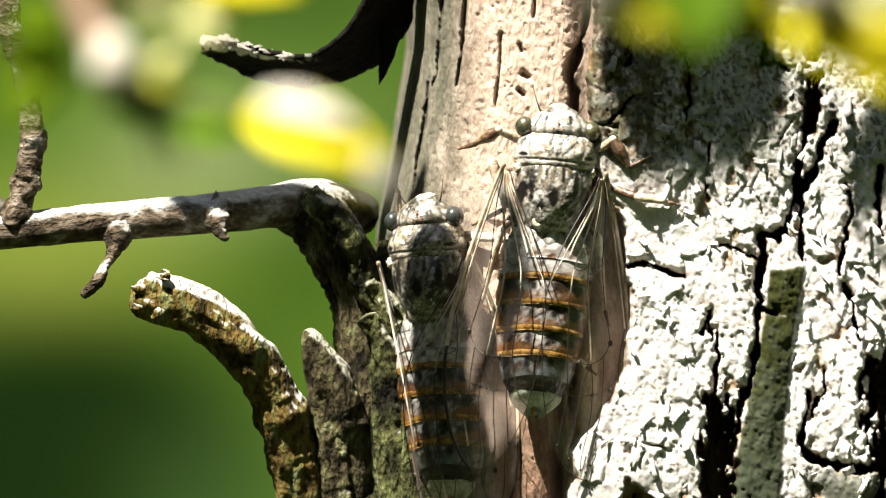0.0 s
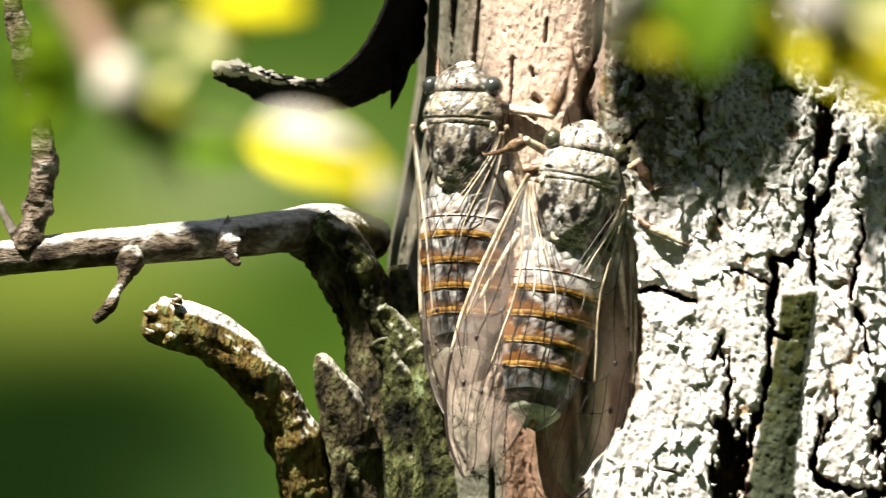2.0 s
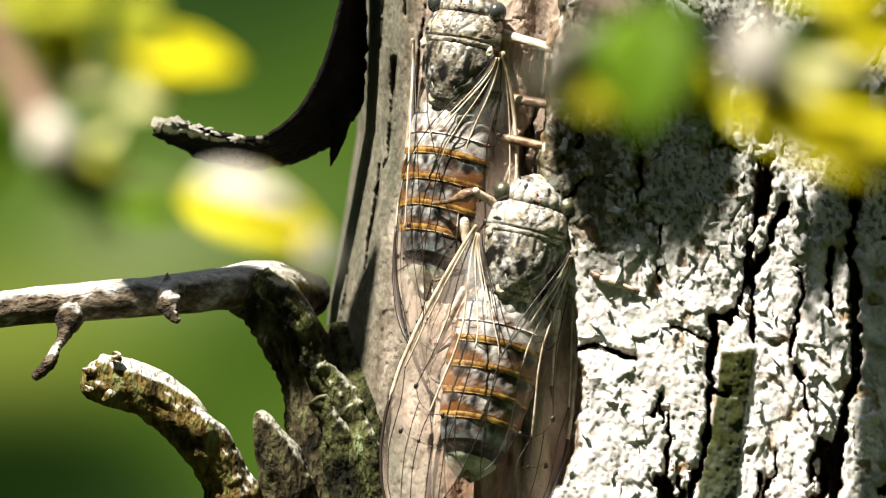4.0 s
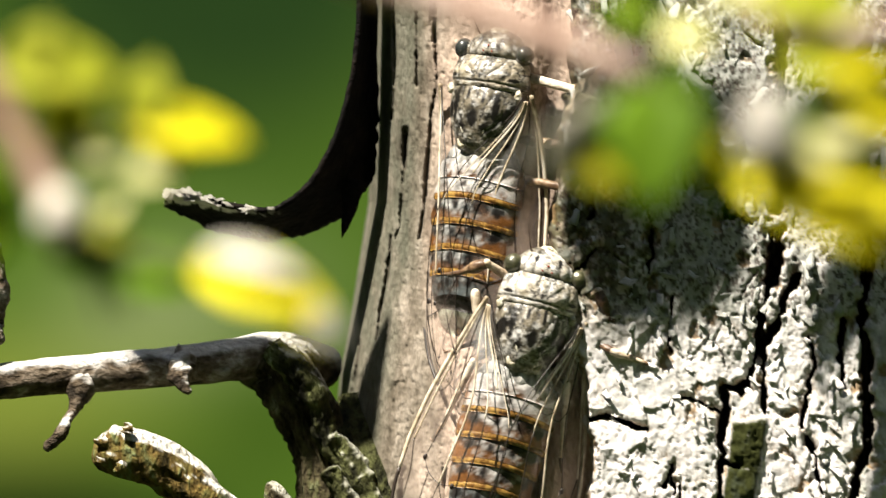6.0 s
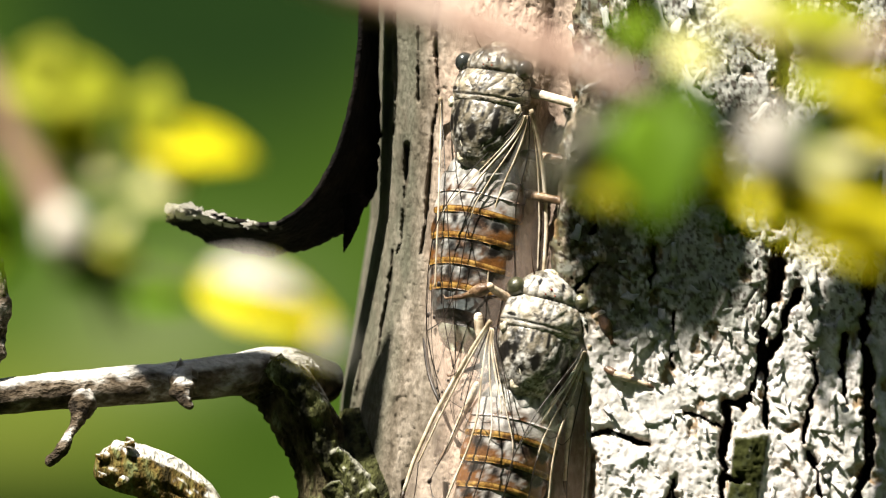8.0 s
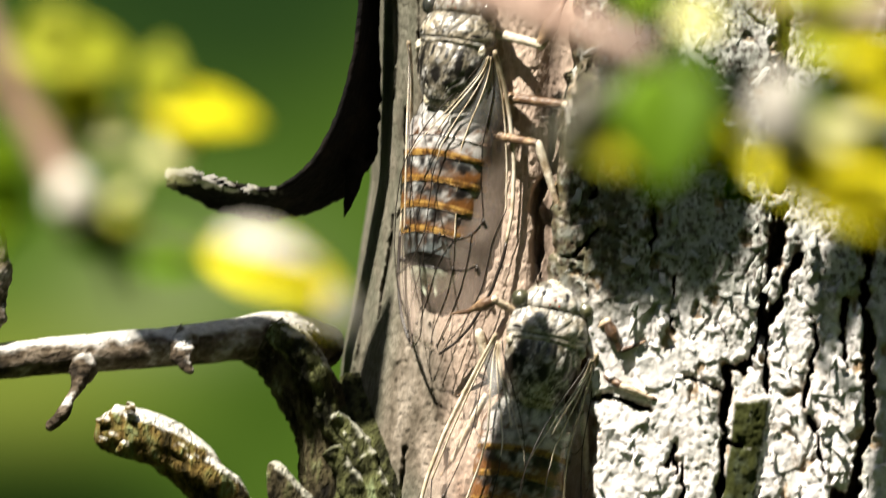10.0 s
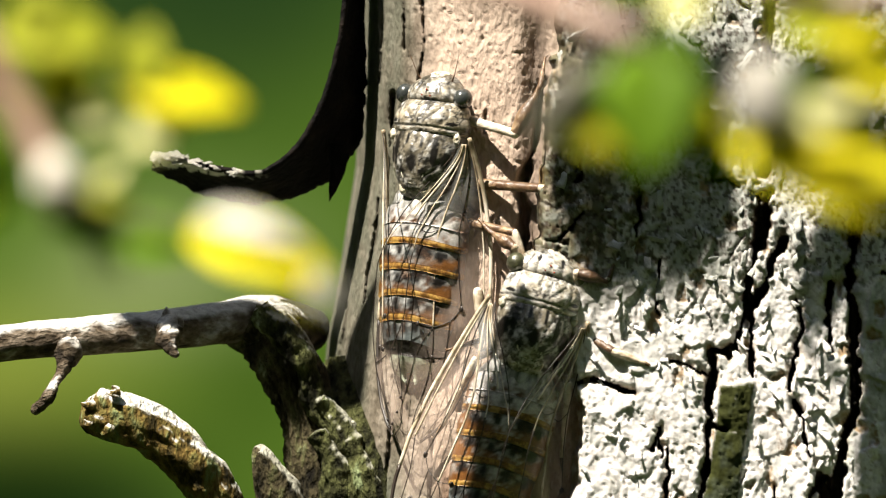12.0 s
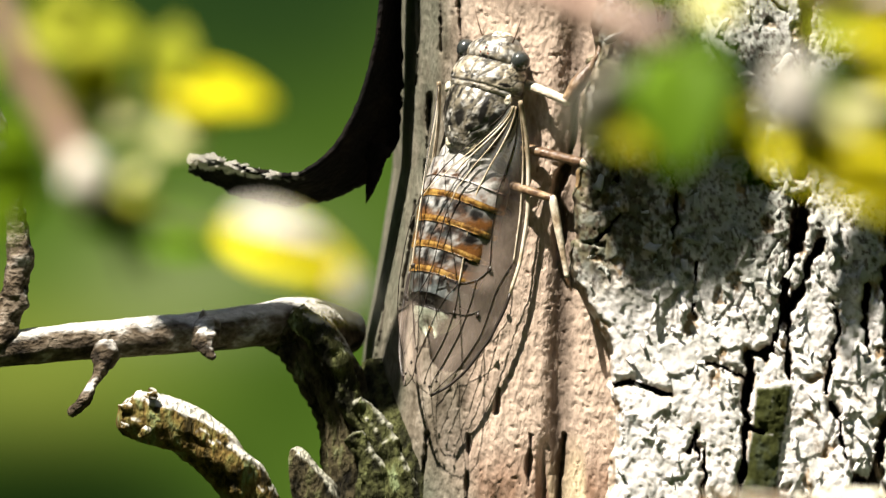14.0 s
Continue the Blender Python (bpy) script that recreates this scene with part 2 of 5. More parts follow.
def scales(x, y, seed=0):
    """Torn scales, each tilted its own way: a random height, the rise across the scale, the distance to its rim."""
    x, y = np.asarray(x, float), np.asarray(y, float)
    ix, iy = np.floor(x), np.floor(y)
    f1, f2, idn, rise = np.full(x.shape, 9.0), np.full(x.shape, 9.0), np.zeros(x.shape), np.zeros(x.shape)
    for i in (-1, 0, 1):
        for j in (-1, 0, 1):
            cx, cy = ix + i, iy + j
            dx, dy = cx + _hash(cx, cy, seed) - x, cy + _hash(cx, cy, seed + 5) - y
            d = np.hypot(dx, dy)
            a = 2 * math.pi * _hash(cx, cy, seed + 13)
            near = d < f1
            f2 = np.where(near, f1, np.minimum(f2, d))
            idn = np.where(near, _hash(cx, cy, seed + 9), idn)
            rise = np.where(near, dx * np.cos(a) + dy * np.sin(a), rise)
            f1 = np.where(near, d, f1)
    return idn, rise, f2 - f1


def along(points, n):
    """n points of a smooth line through points (each a tuple of any length)."""
    p = np.array(points, float)
    k = len(p)
    out = []
    for i in range(n):
        s = i / (n - 1) * (k - 1)
        j = min(int(s), k - 2)
        f = s - j
        a, b, c, d = p[max(j - 1, 0)], p[j], p[j + 1], p[min(j + 2, k - 1)]
        out.append(0.5 * (2 * b + (c - a) * f + (2 * a - 5 * b + 4 * c - d) * f * f + (3 * b - a - 3 * c + d) * f ** 3))
    return np.array(out)


def tube(points, n=40, sides=12, rough=0.0, seed=0, squash=1.0, cap=True, ridge=0.0, rot=0.0):
    """A rounded tube through points (x, y, z, radius), with a knobbly skin. Returns vertices and faces."""
    line = along(points, n)
    c, r = line[:, :3], np.maximum(line[:, 3], 1e-6)
    tan = np.gradient(c, axis=0)
    tan /= np.maximum(np.linalg.norm(tan, axis=1)[:, None], 1e-12)
    up = np.array([0.0, 1.0, 0.0]) if abs(tan[0][1]) < 0.8 else np.array([1.0, 0.0, 0.0])
    verts, faces = [], []
    length = np.concatenate([[0], np.cumsum(np.linalg.norm(np.diff(c, axis=0), axis=1))])
    ang = np.arange(sides) / sides * 2 * math.pi
    for i in range(n):
        up = up - tan[i] * up.dot(tan[i])
        up /= np.linalg.norm(up)
        side = np.cross(tan[i], up)
        k = np.ones(sides)
        if rough:
            s = length[i] / max(r.max(), 1e-9)
            wave = np.abs((ang / (2 * math.pi) + 0.5) % 1 - 0.5) * 2   # mirrored, so that the seam closes
            k = 1 + rough * (2 * fbm(s * 1.3 + np.zeros(sides), wave * 4.2 + np.sin(ang) * 0.7, seed, 4) - 1)
            if ridge:
                k = k + ridge * (fbm(s * 0.35 + np.zeros(sides), wave * 9 + np.sin(ang), seed + 3, 3) - 0.5) * 2
        for a, kk in zip(ang, k):
            verts.append(c[i] + (up * math.cos(a + rot) * squash + side * math.sin(a + rot)) * r[i] * kk)
    for i in range(n - 1):
        for j in range(sides):
            a, b = i * sides + j, i * sides + (j + 1) % sides
            faces.append((a, b, b + sides, a + sides))
    if cap:
        for i, order in ((0, -1), (n - 1, 1)):
            verts.append(c[i] + tan[i] * order * r[i] * 0.3)
            for j in range(sides):
                a, b = i * sides + j, i * sides + (j + 1) % sides
                faces.append((b, a, len(verts) - 1) if order < 0 else (a, b, len(verts) - 1))
    return [tuple(v) for v in verts], faces


def path(*points):
    """Points (u, v, radius in steps, depth in mm) as tube points in metres."""
    return [(*P(u, v, y * MM), r * S) for u, v, r, y in points]


def join(*pieces):
    verts, faces = [], []
    for v, f in pieces:
        k = len(verts)
        verts += list(v)
        faces += [tuple(i + k for i in q) for q in f]
    return verts, faces


def blob(cx, cy, cz, rx, ry, rz, rings=10, sides=14, lump=0.0, seed=0):
    """A rounded body about a middle, lumpy if wanted."""
    verts, faces = [(cx, cy, cz + rz)], []
    for i in range(1, rings):
        th = math.pi * i / rings
        for j in range(sides):
            ph = 2 * math.pi * j / sides
            d = Vector((math.sin(th) * math.cos(ph), math.sin(th) * math.sin(ph), math.cos(th)))
            k = 1 + lump * noise.noise(d * 2.3 + Vector((seed, 0, 0)))
            verts.append((cx + rx * d.x * k, cy + ry * d.y * k, cz + rz * d.z * k))
    verts.append((cx, cy, cz - rz))
    for j in range(sides):
        faces.append((0, 1 + j, 1 + (j + 1) % sides))
    for i in range(rings - 2):
        for j in range(sides):
            a, b = 1 + i * sides + j, 1 + i * sides + (j + 1) % sides
            faces.append((a, a + sides, b + sides, b))
    last = len(verts) - 1
    for j in range(sides):
        faces.append((last, last - sides + (j + 1) % sides, last - sides + j))
    return verts, faces


# ---- ground and distance ----
def build_ground():
    n = 40
    g = np.linspace(-1, 1, n)
    xs = np.sign(g) * np.abs(g) ** 3 * 400
    verts = [(x, y + 2, -1.3 + 0.03 * (vnoise(x * 0.9, y * 0.9, 4) - 0.5) * min(1.0, math.hypot(x, y))) for y in xs for x in xs]
    faces = [(j * n + i, j * n + i + 1, j * n + n + i + 1, j * n + n + i) for j in range(n - 1) for i in range(n - 1)]
    tagged(part("ground", (verts, faces), GRASS), "grassy meadow ground below the tree", "ground", kind="structure")


def backdrop_material():
    """Soft greens of a far hedge: lighter and darker blurred patches put into the colour."""
    m = bpy.data.materials.new("far_foliage")
    m.use_nodes = True
    n, l = m.node_tree.nodes, m.node_tree.links
    b = n["Principled BSDF"]
    tc = n.new("ShaderNodeTexCoord")
    nz = n.new("ShaderNodeTexNoise")
    nz.inputs["Scale"].default_value, nz.inputs["Detail"].default_value = 5.0, 2.0
    l.new(tc.outputs["Object"], nz.inputs["Vector"])
    ramp = n.new("ShaderNodeValToRGB")
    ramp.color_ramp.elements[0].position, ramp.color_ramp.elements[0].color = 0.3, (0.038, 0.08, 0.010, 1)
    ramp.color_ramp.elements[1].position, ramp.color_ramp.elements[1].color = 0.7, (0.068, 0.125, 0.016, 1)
    l.new(nz.outputs["Fac"], ramp.inputs["Fac"])
    out = ramp.outputs[0]
    # tone patches: middle across and down, half width, half height, colour, strength
    for u, v, a, c, colour, k in TONE_PATCHES:
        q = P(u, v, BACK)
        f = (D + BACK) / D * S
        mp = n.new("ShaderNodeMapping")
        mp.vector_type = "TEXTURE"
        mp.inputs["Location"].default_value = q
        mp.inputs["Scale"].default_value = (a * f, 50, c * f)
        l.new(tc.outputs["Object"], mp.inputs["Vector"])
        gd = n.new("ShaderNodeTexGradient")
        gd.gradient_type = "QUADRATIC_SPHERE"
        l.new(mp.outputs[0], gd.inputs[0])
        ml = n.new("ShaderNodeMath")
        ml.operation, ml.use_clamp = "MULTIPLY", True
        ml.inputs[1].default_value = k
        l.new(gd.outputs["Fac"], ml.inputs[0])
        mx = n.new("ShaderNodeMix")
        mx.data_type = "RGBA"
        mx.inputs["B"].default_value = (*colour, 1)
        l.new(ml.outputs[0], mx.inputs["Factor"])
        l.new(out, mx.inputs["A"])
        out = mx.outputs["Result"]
    l.new(out, b.inputs["Base Color"])
    b.inputs["Roughness"].default_value = 1.0
    b.inputs["Specular IOR Level"].default_value = 0.0
    return m


BACK = 5.0
TONE_PATCHES = [(110, 790, 560, 400, (0.006, 0.016, 0.003), 4.2),
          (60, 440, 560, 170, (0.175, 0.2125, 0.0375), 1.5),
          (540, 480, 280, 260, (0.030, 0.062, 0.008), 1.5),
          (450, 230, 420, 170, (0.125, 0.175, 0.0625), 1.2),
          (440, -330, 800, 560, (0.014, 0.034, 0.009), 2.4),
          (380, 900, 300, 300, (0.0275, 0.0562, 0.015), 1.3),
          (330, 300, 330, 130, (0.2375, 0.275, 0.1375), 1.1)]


def build_backdrop():
    """Hedge and trees all round, open to the sky above; those out of view are added to block sky light."""
    verts, faces = [], []
    n, m = 96, 7
    for i in range(n):
        a = 2 * math.pi * i / n
        # crest set high to hold back low sky light
        crest = 6.9 + 2.0 * (fbm(np.array([math.cos(a) * 4 + 9]), np.array([math.sin(a) * 4 + 9]), 15, 3)[0] - 0.5)
        for j in range(m):
            f = j / (m - 1)
            verts.append((math.sin(a) * 6.0, BACK - 6.0 + math.cos(a) * 6.0, -1.6 + (crest + 1.6) * f))
    for i in range(n):
        k = (i + 1) % n
        for j in range(m - 1):
            faces.append((i * m + j, k * m + j, k * m + j + 1, i * m + j + 1))
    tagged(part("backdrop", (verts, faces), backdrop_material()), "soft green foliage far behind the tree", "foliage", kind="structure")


# ---- the tree ----
LEFT_V = [-9000, -330, -280, 89, 269, 389, 550, 1080, 26441]
LEFT_U = [752, 732, 729, 718, 690, 668, 655, 640, 560]
RIGHT = 2050.0


def left_edge(v):
    return np.interp(v, LEFT_V, LEFT_U)


def wood_depth(u, v):
    """Depth in metres of the trunk's bare wood."""
    lo = left_edge(v)
    s = np.clip(np.abs((u - (lo + RIGHT) / 2) / ((RIGHT - lo) / 2)), 0, 1)
    y = 30 * (1 - (1 - s ** 4) ** (1 / 4))
    y = y - 0.5 * np.exp(-((u - 870) / 115) ** 2) + 1.2 * np.exp(-((u - 1035 + 0.04 * v) / 22) ** 2)
    # soft long grain, a fine crumbly skin, and checks in the peeled wood
    warp = 14 * (fbm(u / 90, v / 260, 31) - 0.5)
    y = y - 0.22 * (fbm((u + warp) / 34, v / 420, 3, 3) - 0.5) - 0.20 * (fbm(u / 9, v / 13, 5, 3) - 0.5)
    p = np.clip(6 * fbm(u / 6, v / 7, 27, 2) - 4.3, 0, 1)
    y = y + 0.22 * p * (u > 760)
    for pts, w, d in CHECKS:
        k = line_near(u + warp, v, pts) + 3.0 * (fbm(u / 7, v / 9, 29, 2) - 0.5)
        y = y + d * np.clip(1.3 - k / (w * np.clip(2.2 * vnoise(u / 20, v / 34, 30) - 0.35, 0.12, 1.3)), 0, 1)
    # the groove beside the bark, and slats of wood laid bare lower down
    y = y + 0.9 * np.clip((v - 640) / 60, 0, 1) * np.clip(1 - np.abs(u - 905 - 0.06 * (v - 700)) / 26, 0, 1) + 1.0 * np.clip((v - 560) / 60, 0, 1) * np.clip(1 - np.abs(u - 985 - 0.02 * (v - 700)) / 14, 0, 1)
    return y * MM


def line_near(u, v, pts):
    best = np.full(np.shape(u), 1e9)
    for (a, b), (c, d) in zip(pts, pts[1:]):
        wx, wy = c - a, d - b
        t = np.clip(((u - a) * wx + (v - b) * wy) / (wx * wx + wy * wy), 0, 1)
        best = np.minimum(best, np.hypot(u - a - t * wx, v - b - t * wy))
    return best


# checks in the bare wood: line, half width, depth in mm
CHECKS = [([(838, -400), (840, -130), (828, -60), (822, 20), (815, 90), (806, 150)], 4, 1.0), ([(783, -30), (780, 20), (776, 60), (772, 130), (764, 150)], 4, 1.0), ([(756, 145), (752, 205), (742, 260), (728, 330)], 4, 1.0),
          ([(783, -40), (781, 30)], 5, 0.8), ([(888, 60), (884, 120), (878, 190)], 3, 0.7), ([(948, -10), (944, 30)], 3, 0.8), ([(1045, -60), (1038, 20), (1031, 60), (1012, 110), (1011, 190), (1018, 260)], 9, 2.2),
          ([(925, 130), (932, 136)], 5, 0.8), ([(918, 160), (926, 168)], 4, 0.8), ([(920, 78), (922, 90)], 4, 0.8), ([(700, 330), (690, 430)], 4, 0.8), ([(776, 560), (766, 700), (775, 820)], 4, 1.0), ([(905, 480), (900, 520)], 5, 1.0),
          ([(762, -330), (768, -150), (760, -60)], 4, 0.9), ([(806, -250), (806, -120)], 3, 0.8), ([(840, -290), (838, -200)], 6, 1.2), ([(850, 560), (845, 700), (850, 860)], 4, 1.0), ([(960, 560), (955, 650)], 5, 1.2), ([(1020, 560), (1010, 690), (1030, 800)], 6, 1.4)]

# crevices in the bark: line, half width, depth in mm
CREVICES = [([(1352, 418), (1378, 420)], 13, 2.4), ([(1352, 420), (1348, 470), (1344, 500)], 14, 2.4), ([(1344, 500), (1336, 570), (1330, 640), (1322, 700)], 8, 2.2),
            ([(1268, 712), (1262, 800), (1265, 905), (1270, 1060)], 26, 2.8), ([(1296, 730), (1290, 800), (1275, 900)], 20, 2.6), ([(1318, 690), (1312, 765)], 10, 2.2), ([(1443, 130), (1436, 180), (1428, 232)], 19, 2.2),
            ([(1428, 232), (1410, 300), (1400, 370), (1388, 420)], 9, 1.8), ([(1480, 218), (1455, 260), (1430, 310), (1414, 350)], 10, 2.0), ([(1412, 300), (1420, 380), (1425, 460)], 7, 1.4),
            ([(1600, 150), (1590, 300), (1605, 480), (1570, 640), (1560, 800), (1565, 900)], 13, 2.6), ([(1545, 645), (1540, 740), (1550, 822)], 22, 2.6),
            ([(1275, 436), (1340, 456)], 4, 1.2), ([(1105, 470), (1150, 474), (1205, 484)], 5, 1.6), ([(1420, 795), (1450, 818), (1480, 828), (1530, 835)], 13, 1.8), ([(1365, 548), (1335, 552)], 7, 1.4),
            ([(1452, 655), (1455, 690), (1435, 735)], 5, 1.2), ([(1428, 690), (1425, 760), (1420, 800)], 6, 1.4), ([(1690, 640), (1640, 900), (1650, 1100)], 10, 2.0),
            ([(1120, 880), (1118, 960), (1122, 1060)], 8, 2.0), ([(1165, 900), (1160, 1080)], 6, 1.6), ([(1205, 915), (1210, 1080)], 7, 1.8), ([(1495, 330), (1500, 400), (1490, 480)], 6, 1.2), ([(1352, 50), (1350, 120)], 8, 1.4), ([(1350, 118), (1375, 112), (1394, 128)], 7, 1.4), ([(1328, 40), (1352, 48)], 7, 1.2),
            ([(1650, 280), (1700, 300)], 4, 1.2), ([(1250, 600), (1262, 560), (1240, 590)], 5, 1.0), ([(1655, 720), (1700, 700)], 14, 1.6), ([(1110, 75), (1112, 110)], 6, 1.2), ([(1210, 95), (1216, 150), (1210, 210)], 3.5, 1.0),
            ([(1080, 215), (1095, 200), (1120, 165)], 3.5, 1.0), ([(1247, 255), (1250, 300), (1258, 350)], 2.5, 1.0), ([(1190, 60), (1205, 100)], 6, 1.0), ([(1280, -40), (1275, 60)], 5, 0.9), ([(1450, -300), (1440, 90)], 12, 1.8), ([(1180, -300), (1200, -100), (1190, 20)], 9, 1.4),
            ([(1500, 500), (1510, 560), (1530, 600)], 7, 1.4), ([(1560, 300), (1550, 360), (1562, 420)], 8, 1.5), ([(1262, 590), (1266, 640), (1270, 690)], 5, 1.3)]
BARK_V = [-9000, -330, 0, 120, 262, 320, 385, 484, 618, 695, 752, 800, 940, 1080, 26441]
BARK_U = [1100, 1085, 1055, 1045, 1030, 1052, 1094, 1104, 1100, 1086, 1044, 1012, 1000, 985, 900]


def bark_height(u, v):
    """Thickness of the bark in mm, and where its inner brown, the painted shade of its crevices and its moss show."""
    wu = u + 26 * (fbm(u / 60, v / 60, 41) - 0.5) + 4 * (fbm(u / 9, v / 11, 43, 2) - 0.5)
    wv = v + 26 * (fbm(u / 60, v / 60, 47) - 0.5) + 4 * (fbm(u / 9, v / 11, 49, 2) - 0.5)
    edge = np.interp(v, BARK_V, BARK_U)
    inside = (wu - edge + 26 * (fbm(u / 18, v / 34, 53, 3) - 0.5)) / 12.0
    t = 4.0 + 1.0 * (fbm(wu / 130, wv / 200, 11, 3) - 0.5)
    # torn scales of three sizes, each lifted on one side, and places worn smooth
    rough = np.clip(2.6 * fbm(u / 70, v / 70, 65, 3) - 0.7, 0.15, 1)
    r, lift, rim = scales(wu / 60, wv / 76, 21)
    t = t + 0.16 * (r - 0.5) + 0.28 * lift * (r > 0.45)
    q, slope, seam = scales(wu / 23 + 0.4 * r, wv / 29, 25)
    t = t + rough * (0.13 * (q - 0.5) + 0.19 * slope * (q > 0.35) - 0.10 * np.clip(1 - seam / 0.07, 0, 1) * (q > 0.6))
    b, tip, gap = scales(wu / 9.5, wv / 12, 26)
    t = t + rough * (0.035 * (b - 0.5) + 0.05 * tip)
    t = t + 0.08 * (fbm(u / 13, v / 16, 61, 3) - 0.5)
    pit = np.clip((q - 0.925) * 60, 0, 1) * np.clip(seam * 5, 0, 1)   # a scale has fallen off
    t = t - 0.30 * pit
    # the mossy strip stands proud, the lower left plate ends in a torn edge
    sw = u + 5 * (fbm(u / 9, v / 11, 43, 2) - 0.5)
    side = np.abs(sw - (1394 - 0.15 * (v - 475))) / np.interp(v, [470, 600, 760, 900], [33, 30, 40, 52])
    top = np.clip((wv - 464) / 8, 0, 1)
    strip = np.clip((1.0 - side) * 7, 0, 1) * top * np.clip((1000 - wv) / 120, 0, 1)
    t = t * (1 - strip) + strip * (4.35 + 0.5 * (fbm(u / 16, v / 22, 57, 3) - 0.5) - 0.35 * np.clip(side, 0, 1) ** 2)
    full = t.copy()
    e1, e2, _ = cells(wu / 95 + 0.3, wv / 260, 33)
    t = t - 0.8 * np.clip(1 - (e2 - e1) / 0.025, 0, 1) * np.clip(5 * vnoise(u / 40, v / 60, 35) - 3.4, 0, 1) * (1 - strip)
    for pts, w, d in CREVICES:
        w = w * (0.14 + 0.62 * np.clip(1.7 * fbm(u / 13, v / 26, 37, 3) - 0.36, 0, 1))
        k = line_near(wu + 8 * (vnoise(u / 12, v / 14, 38) - 0.5), wv, pts)
        t = t - (d + 1.6) * np.clip(1.6 - k / w, 0, 1) - 0.55 * np.clip(1.25 - k / (2.2 * w + 7), 0, 1) * np.clip(3.2 * fbm(u / 11, v / 24, 39, 3) - 1.1, 0, 1)
    bottom = 822 + (wu - 1045) * 0.47 + 14 * (fbm(u / 30, v / 30, 71) - 0.5)
    torn = np.clip((wv - bottom) / 8, 0, 1) * np.clip((1262 - wu) / 10, 0, 1) * np.clip((wu - 1098) / 10, 0, 1)
    t = t - torn * 2.4
    # inner: crevice shade put into the colour, over the inner brown
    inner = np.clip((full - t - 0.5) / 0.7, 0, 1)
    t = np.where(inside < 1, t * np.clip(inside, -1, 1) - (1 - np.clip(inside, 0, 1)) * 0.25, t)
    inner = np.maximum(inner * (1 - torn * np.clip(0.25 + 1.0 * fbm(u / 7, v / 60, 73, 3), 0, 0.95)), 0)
    tan = np.clip(0.75 * np.clip((full - t - 0.12) / 0.35, 0, 1) * np.clip(2.4 * fbm(u / 9, v / 16, 74, 3) - 0.5, 0.1, 1) + 0.9 * pit * np.clip(2.5 * fbm(u / 8, v / 8, 75, 2) - 0.4, 0.2, 1) * (1 - strip) + 0.45 * torn + 0.2 * rough * np.clip(1 - gap / 0.12, 0, 1) * (b > 0.6) + 0.6 * rough * np.clip(1 - seam / 0.06, 0, 1) * (q > 0.5), 0, 1)
    moss = strip * np.clip(1.6 + 2.0 * (fbm(u / 10, v / 13, 77, 4) - 0.5), 0, 1)
    low = np.clip((wv - 800) / 80, 0, 1) * np.clip(5 * fbm(u / 50, v / 50, 79, 4) - 1.9, 0, 1) * np.clip((wu - 1270) / 40, 0.35, 1)
    lichen = np.clip(strip * np.clip((v - 560) / 200 + 2.5 * (fbm(u / 12, v / 15, 81, 4) - 0.5), 0, 0.9) + 0.8 * low, 0, 1)
    # upper bark: greyer, with dark olive patches that also go into moss
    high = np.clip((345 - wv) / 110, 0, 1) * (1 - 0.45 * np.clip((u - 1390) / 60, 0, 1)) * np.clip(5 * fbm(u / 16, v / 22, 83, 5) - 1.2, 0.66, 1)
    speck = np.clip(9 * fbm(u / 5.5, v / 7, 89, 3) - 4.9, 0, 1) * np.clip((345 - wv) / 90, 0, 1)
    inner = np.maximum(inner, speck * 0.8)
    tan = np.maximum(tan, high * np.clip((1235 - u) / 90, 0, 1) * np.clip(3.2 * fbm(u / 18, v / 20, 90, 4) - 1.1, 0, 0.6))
    far = np.clip((wu - 1545) / 40, 0, 1) * np.clip(5 * fbm(u / 24, v / 34, 85, 5) - 2.0, 0, 1)
    grime = 0.55 * np.clip(4.5 * fbm(u / 26, v / 44, 97, 4) - 2.2, 0, 1)
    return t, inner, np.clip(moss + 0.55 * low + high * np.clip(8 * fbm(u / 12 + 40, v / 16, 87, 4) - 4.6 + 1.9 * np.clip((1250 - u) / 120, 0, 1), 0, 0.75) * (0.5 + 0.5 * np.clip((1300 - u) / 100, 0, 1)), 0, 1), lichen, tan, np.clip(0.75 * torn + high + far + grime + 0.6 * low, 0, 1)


def add_attribute(ob, name, values):
    a = ob.data.attributes.new(name, "FLOAT", "POINT")
    a.data.foreach_set("value", np.ascontiguousarray(values, dtype=np.float32))


def grid_faces(rows, cols, keep=None, closed=False):
    i, j = np.meshgrid(np.arange(rows - 1), np.arange(cols if closed else cols - 1), indexing="ij")
    a, b = i * cols + j, i * cols + (j + 1) % cols
    f = np.stack([a, a + cols, b + cols, b], axis=-1).reshape(-1, 4)
    return f if keep is None else f[keep.reshape(-1)]


def raw_mesh(name, verts, faces, material, parent):
    me = bpy.data.meshes.new(name)
    used = np.unique(faces)
    remap = np.full(len(verts), -1)
    remap[used] = np.arange(len(used))
    me.vertices.add(len(used))
    me.vertices.foreach_set("co", np.ascontiguousarray(verts[used], dtype=np.float32).ravel())
    me.loops.add(faces.size)
    me.loops.foreach_set("vertex_index", remap[faces].astype(np.int32).ravel())
    me.polygons.add(len(faces))
    me.polygons.foreach_set("loop_start", np.arange(len(faces), dtype=np.int32) * 4)
    me.polygons.foreach_set("use_smooth", np.ones(len(faces), dtype=bool))
    me.materials.append(material)
    me.update(calc_edges=True)
    me.validate()
    ob = new(name, me)
    ob.parent = parent
    return ob, used


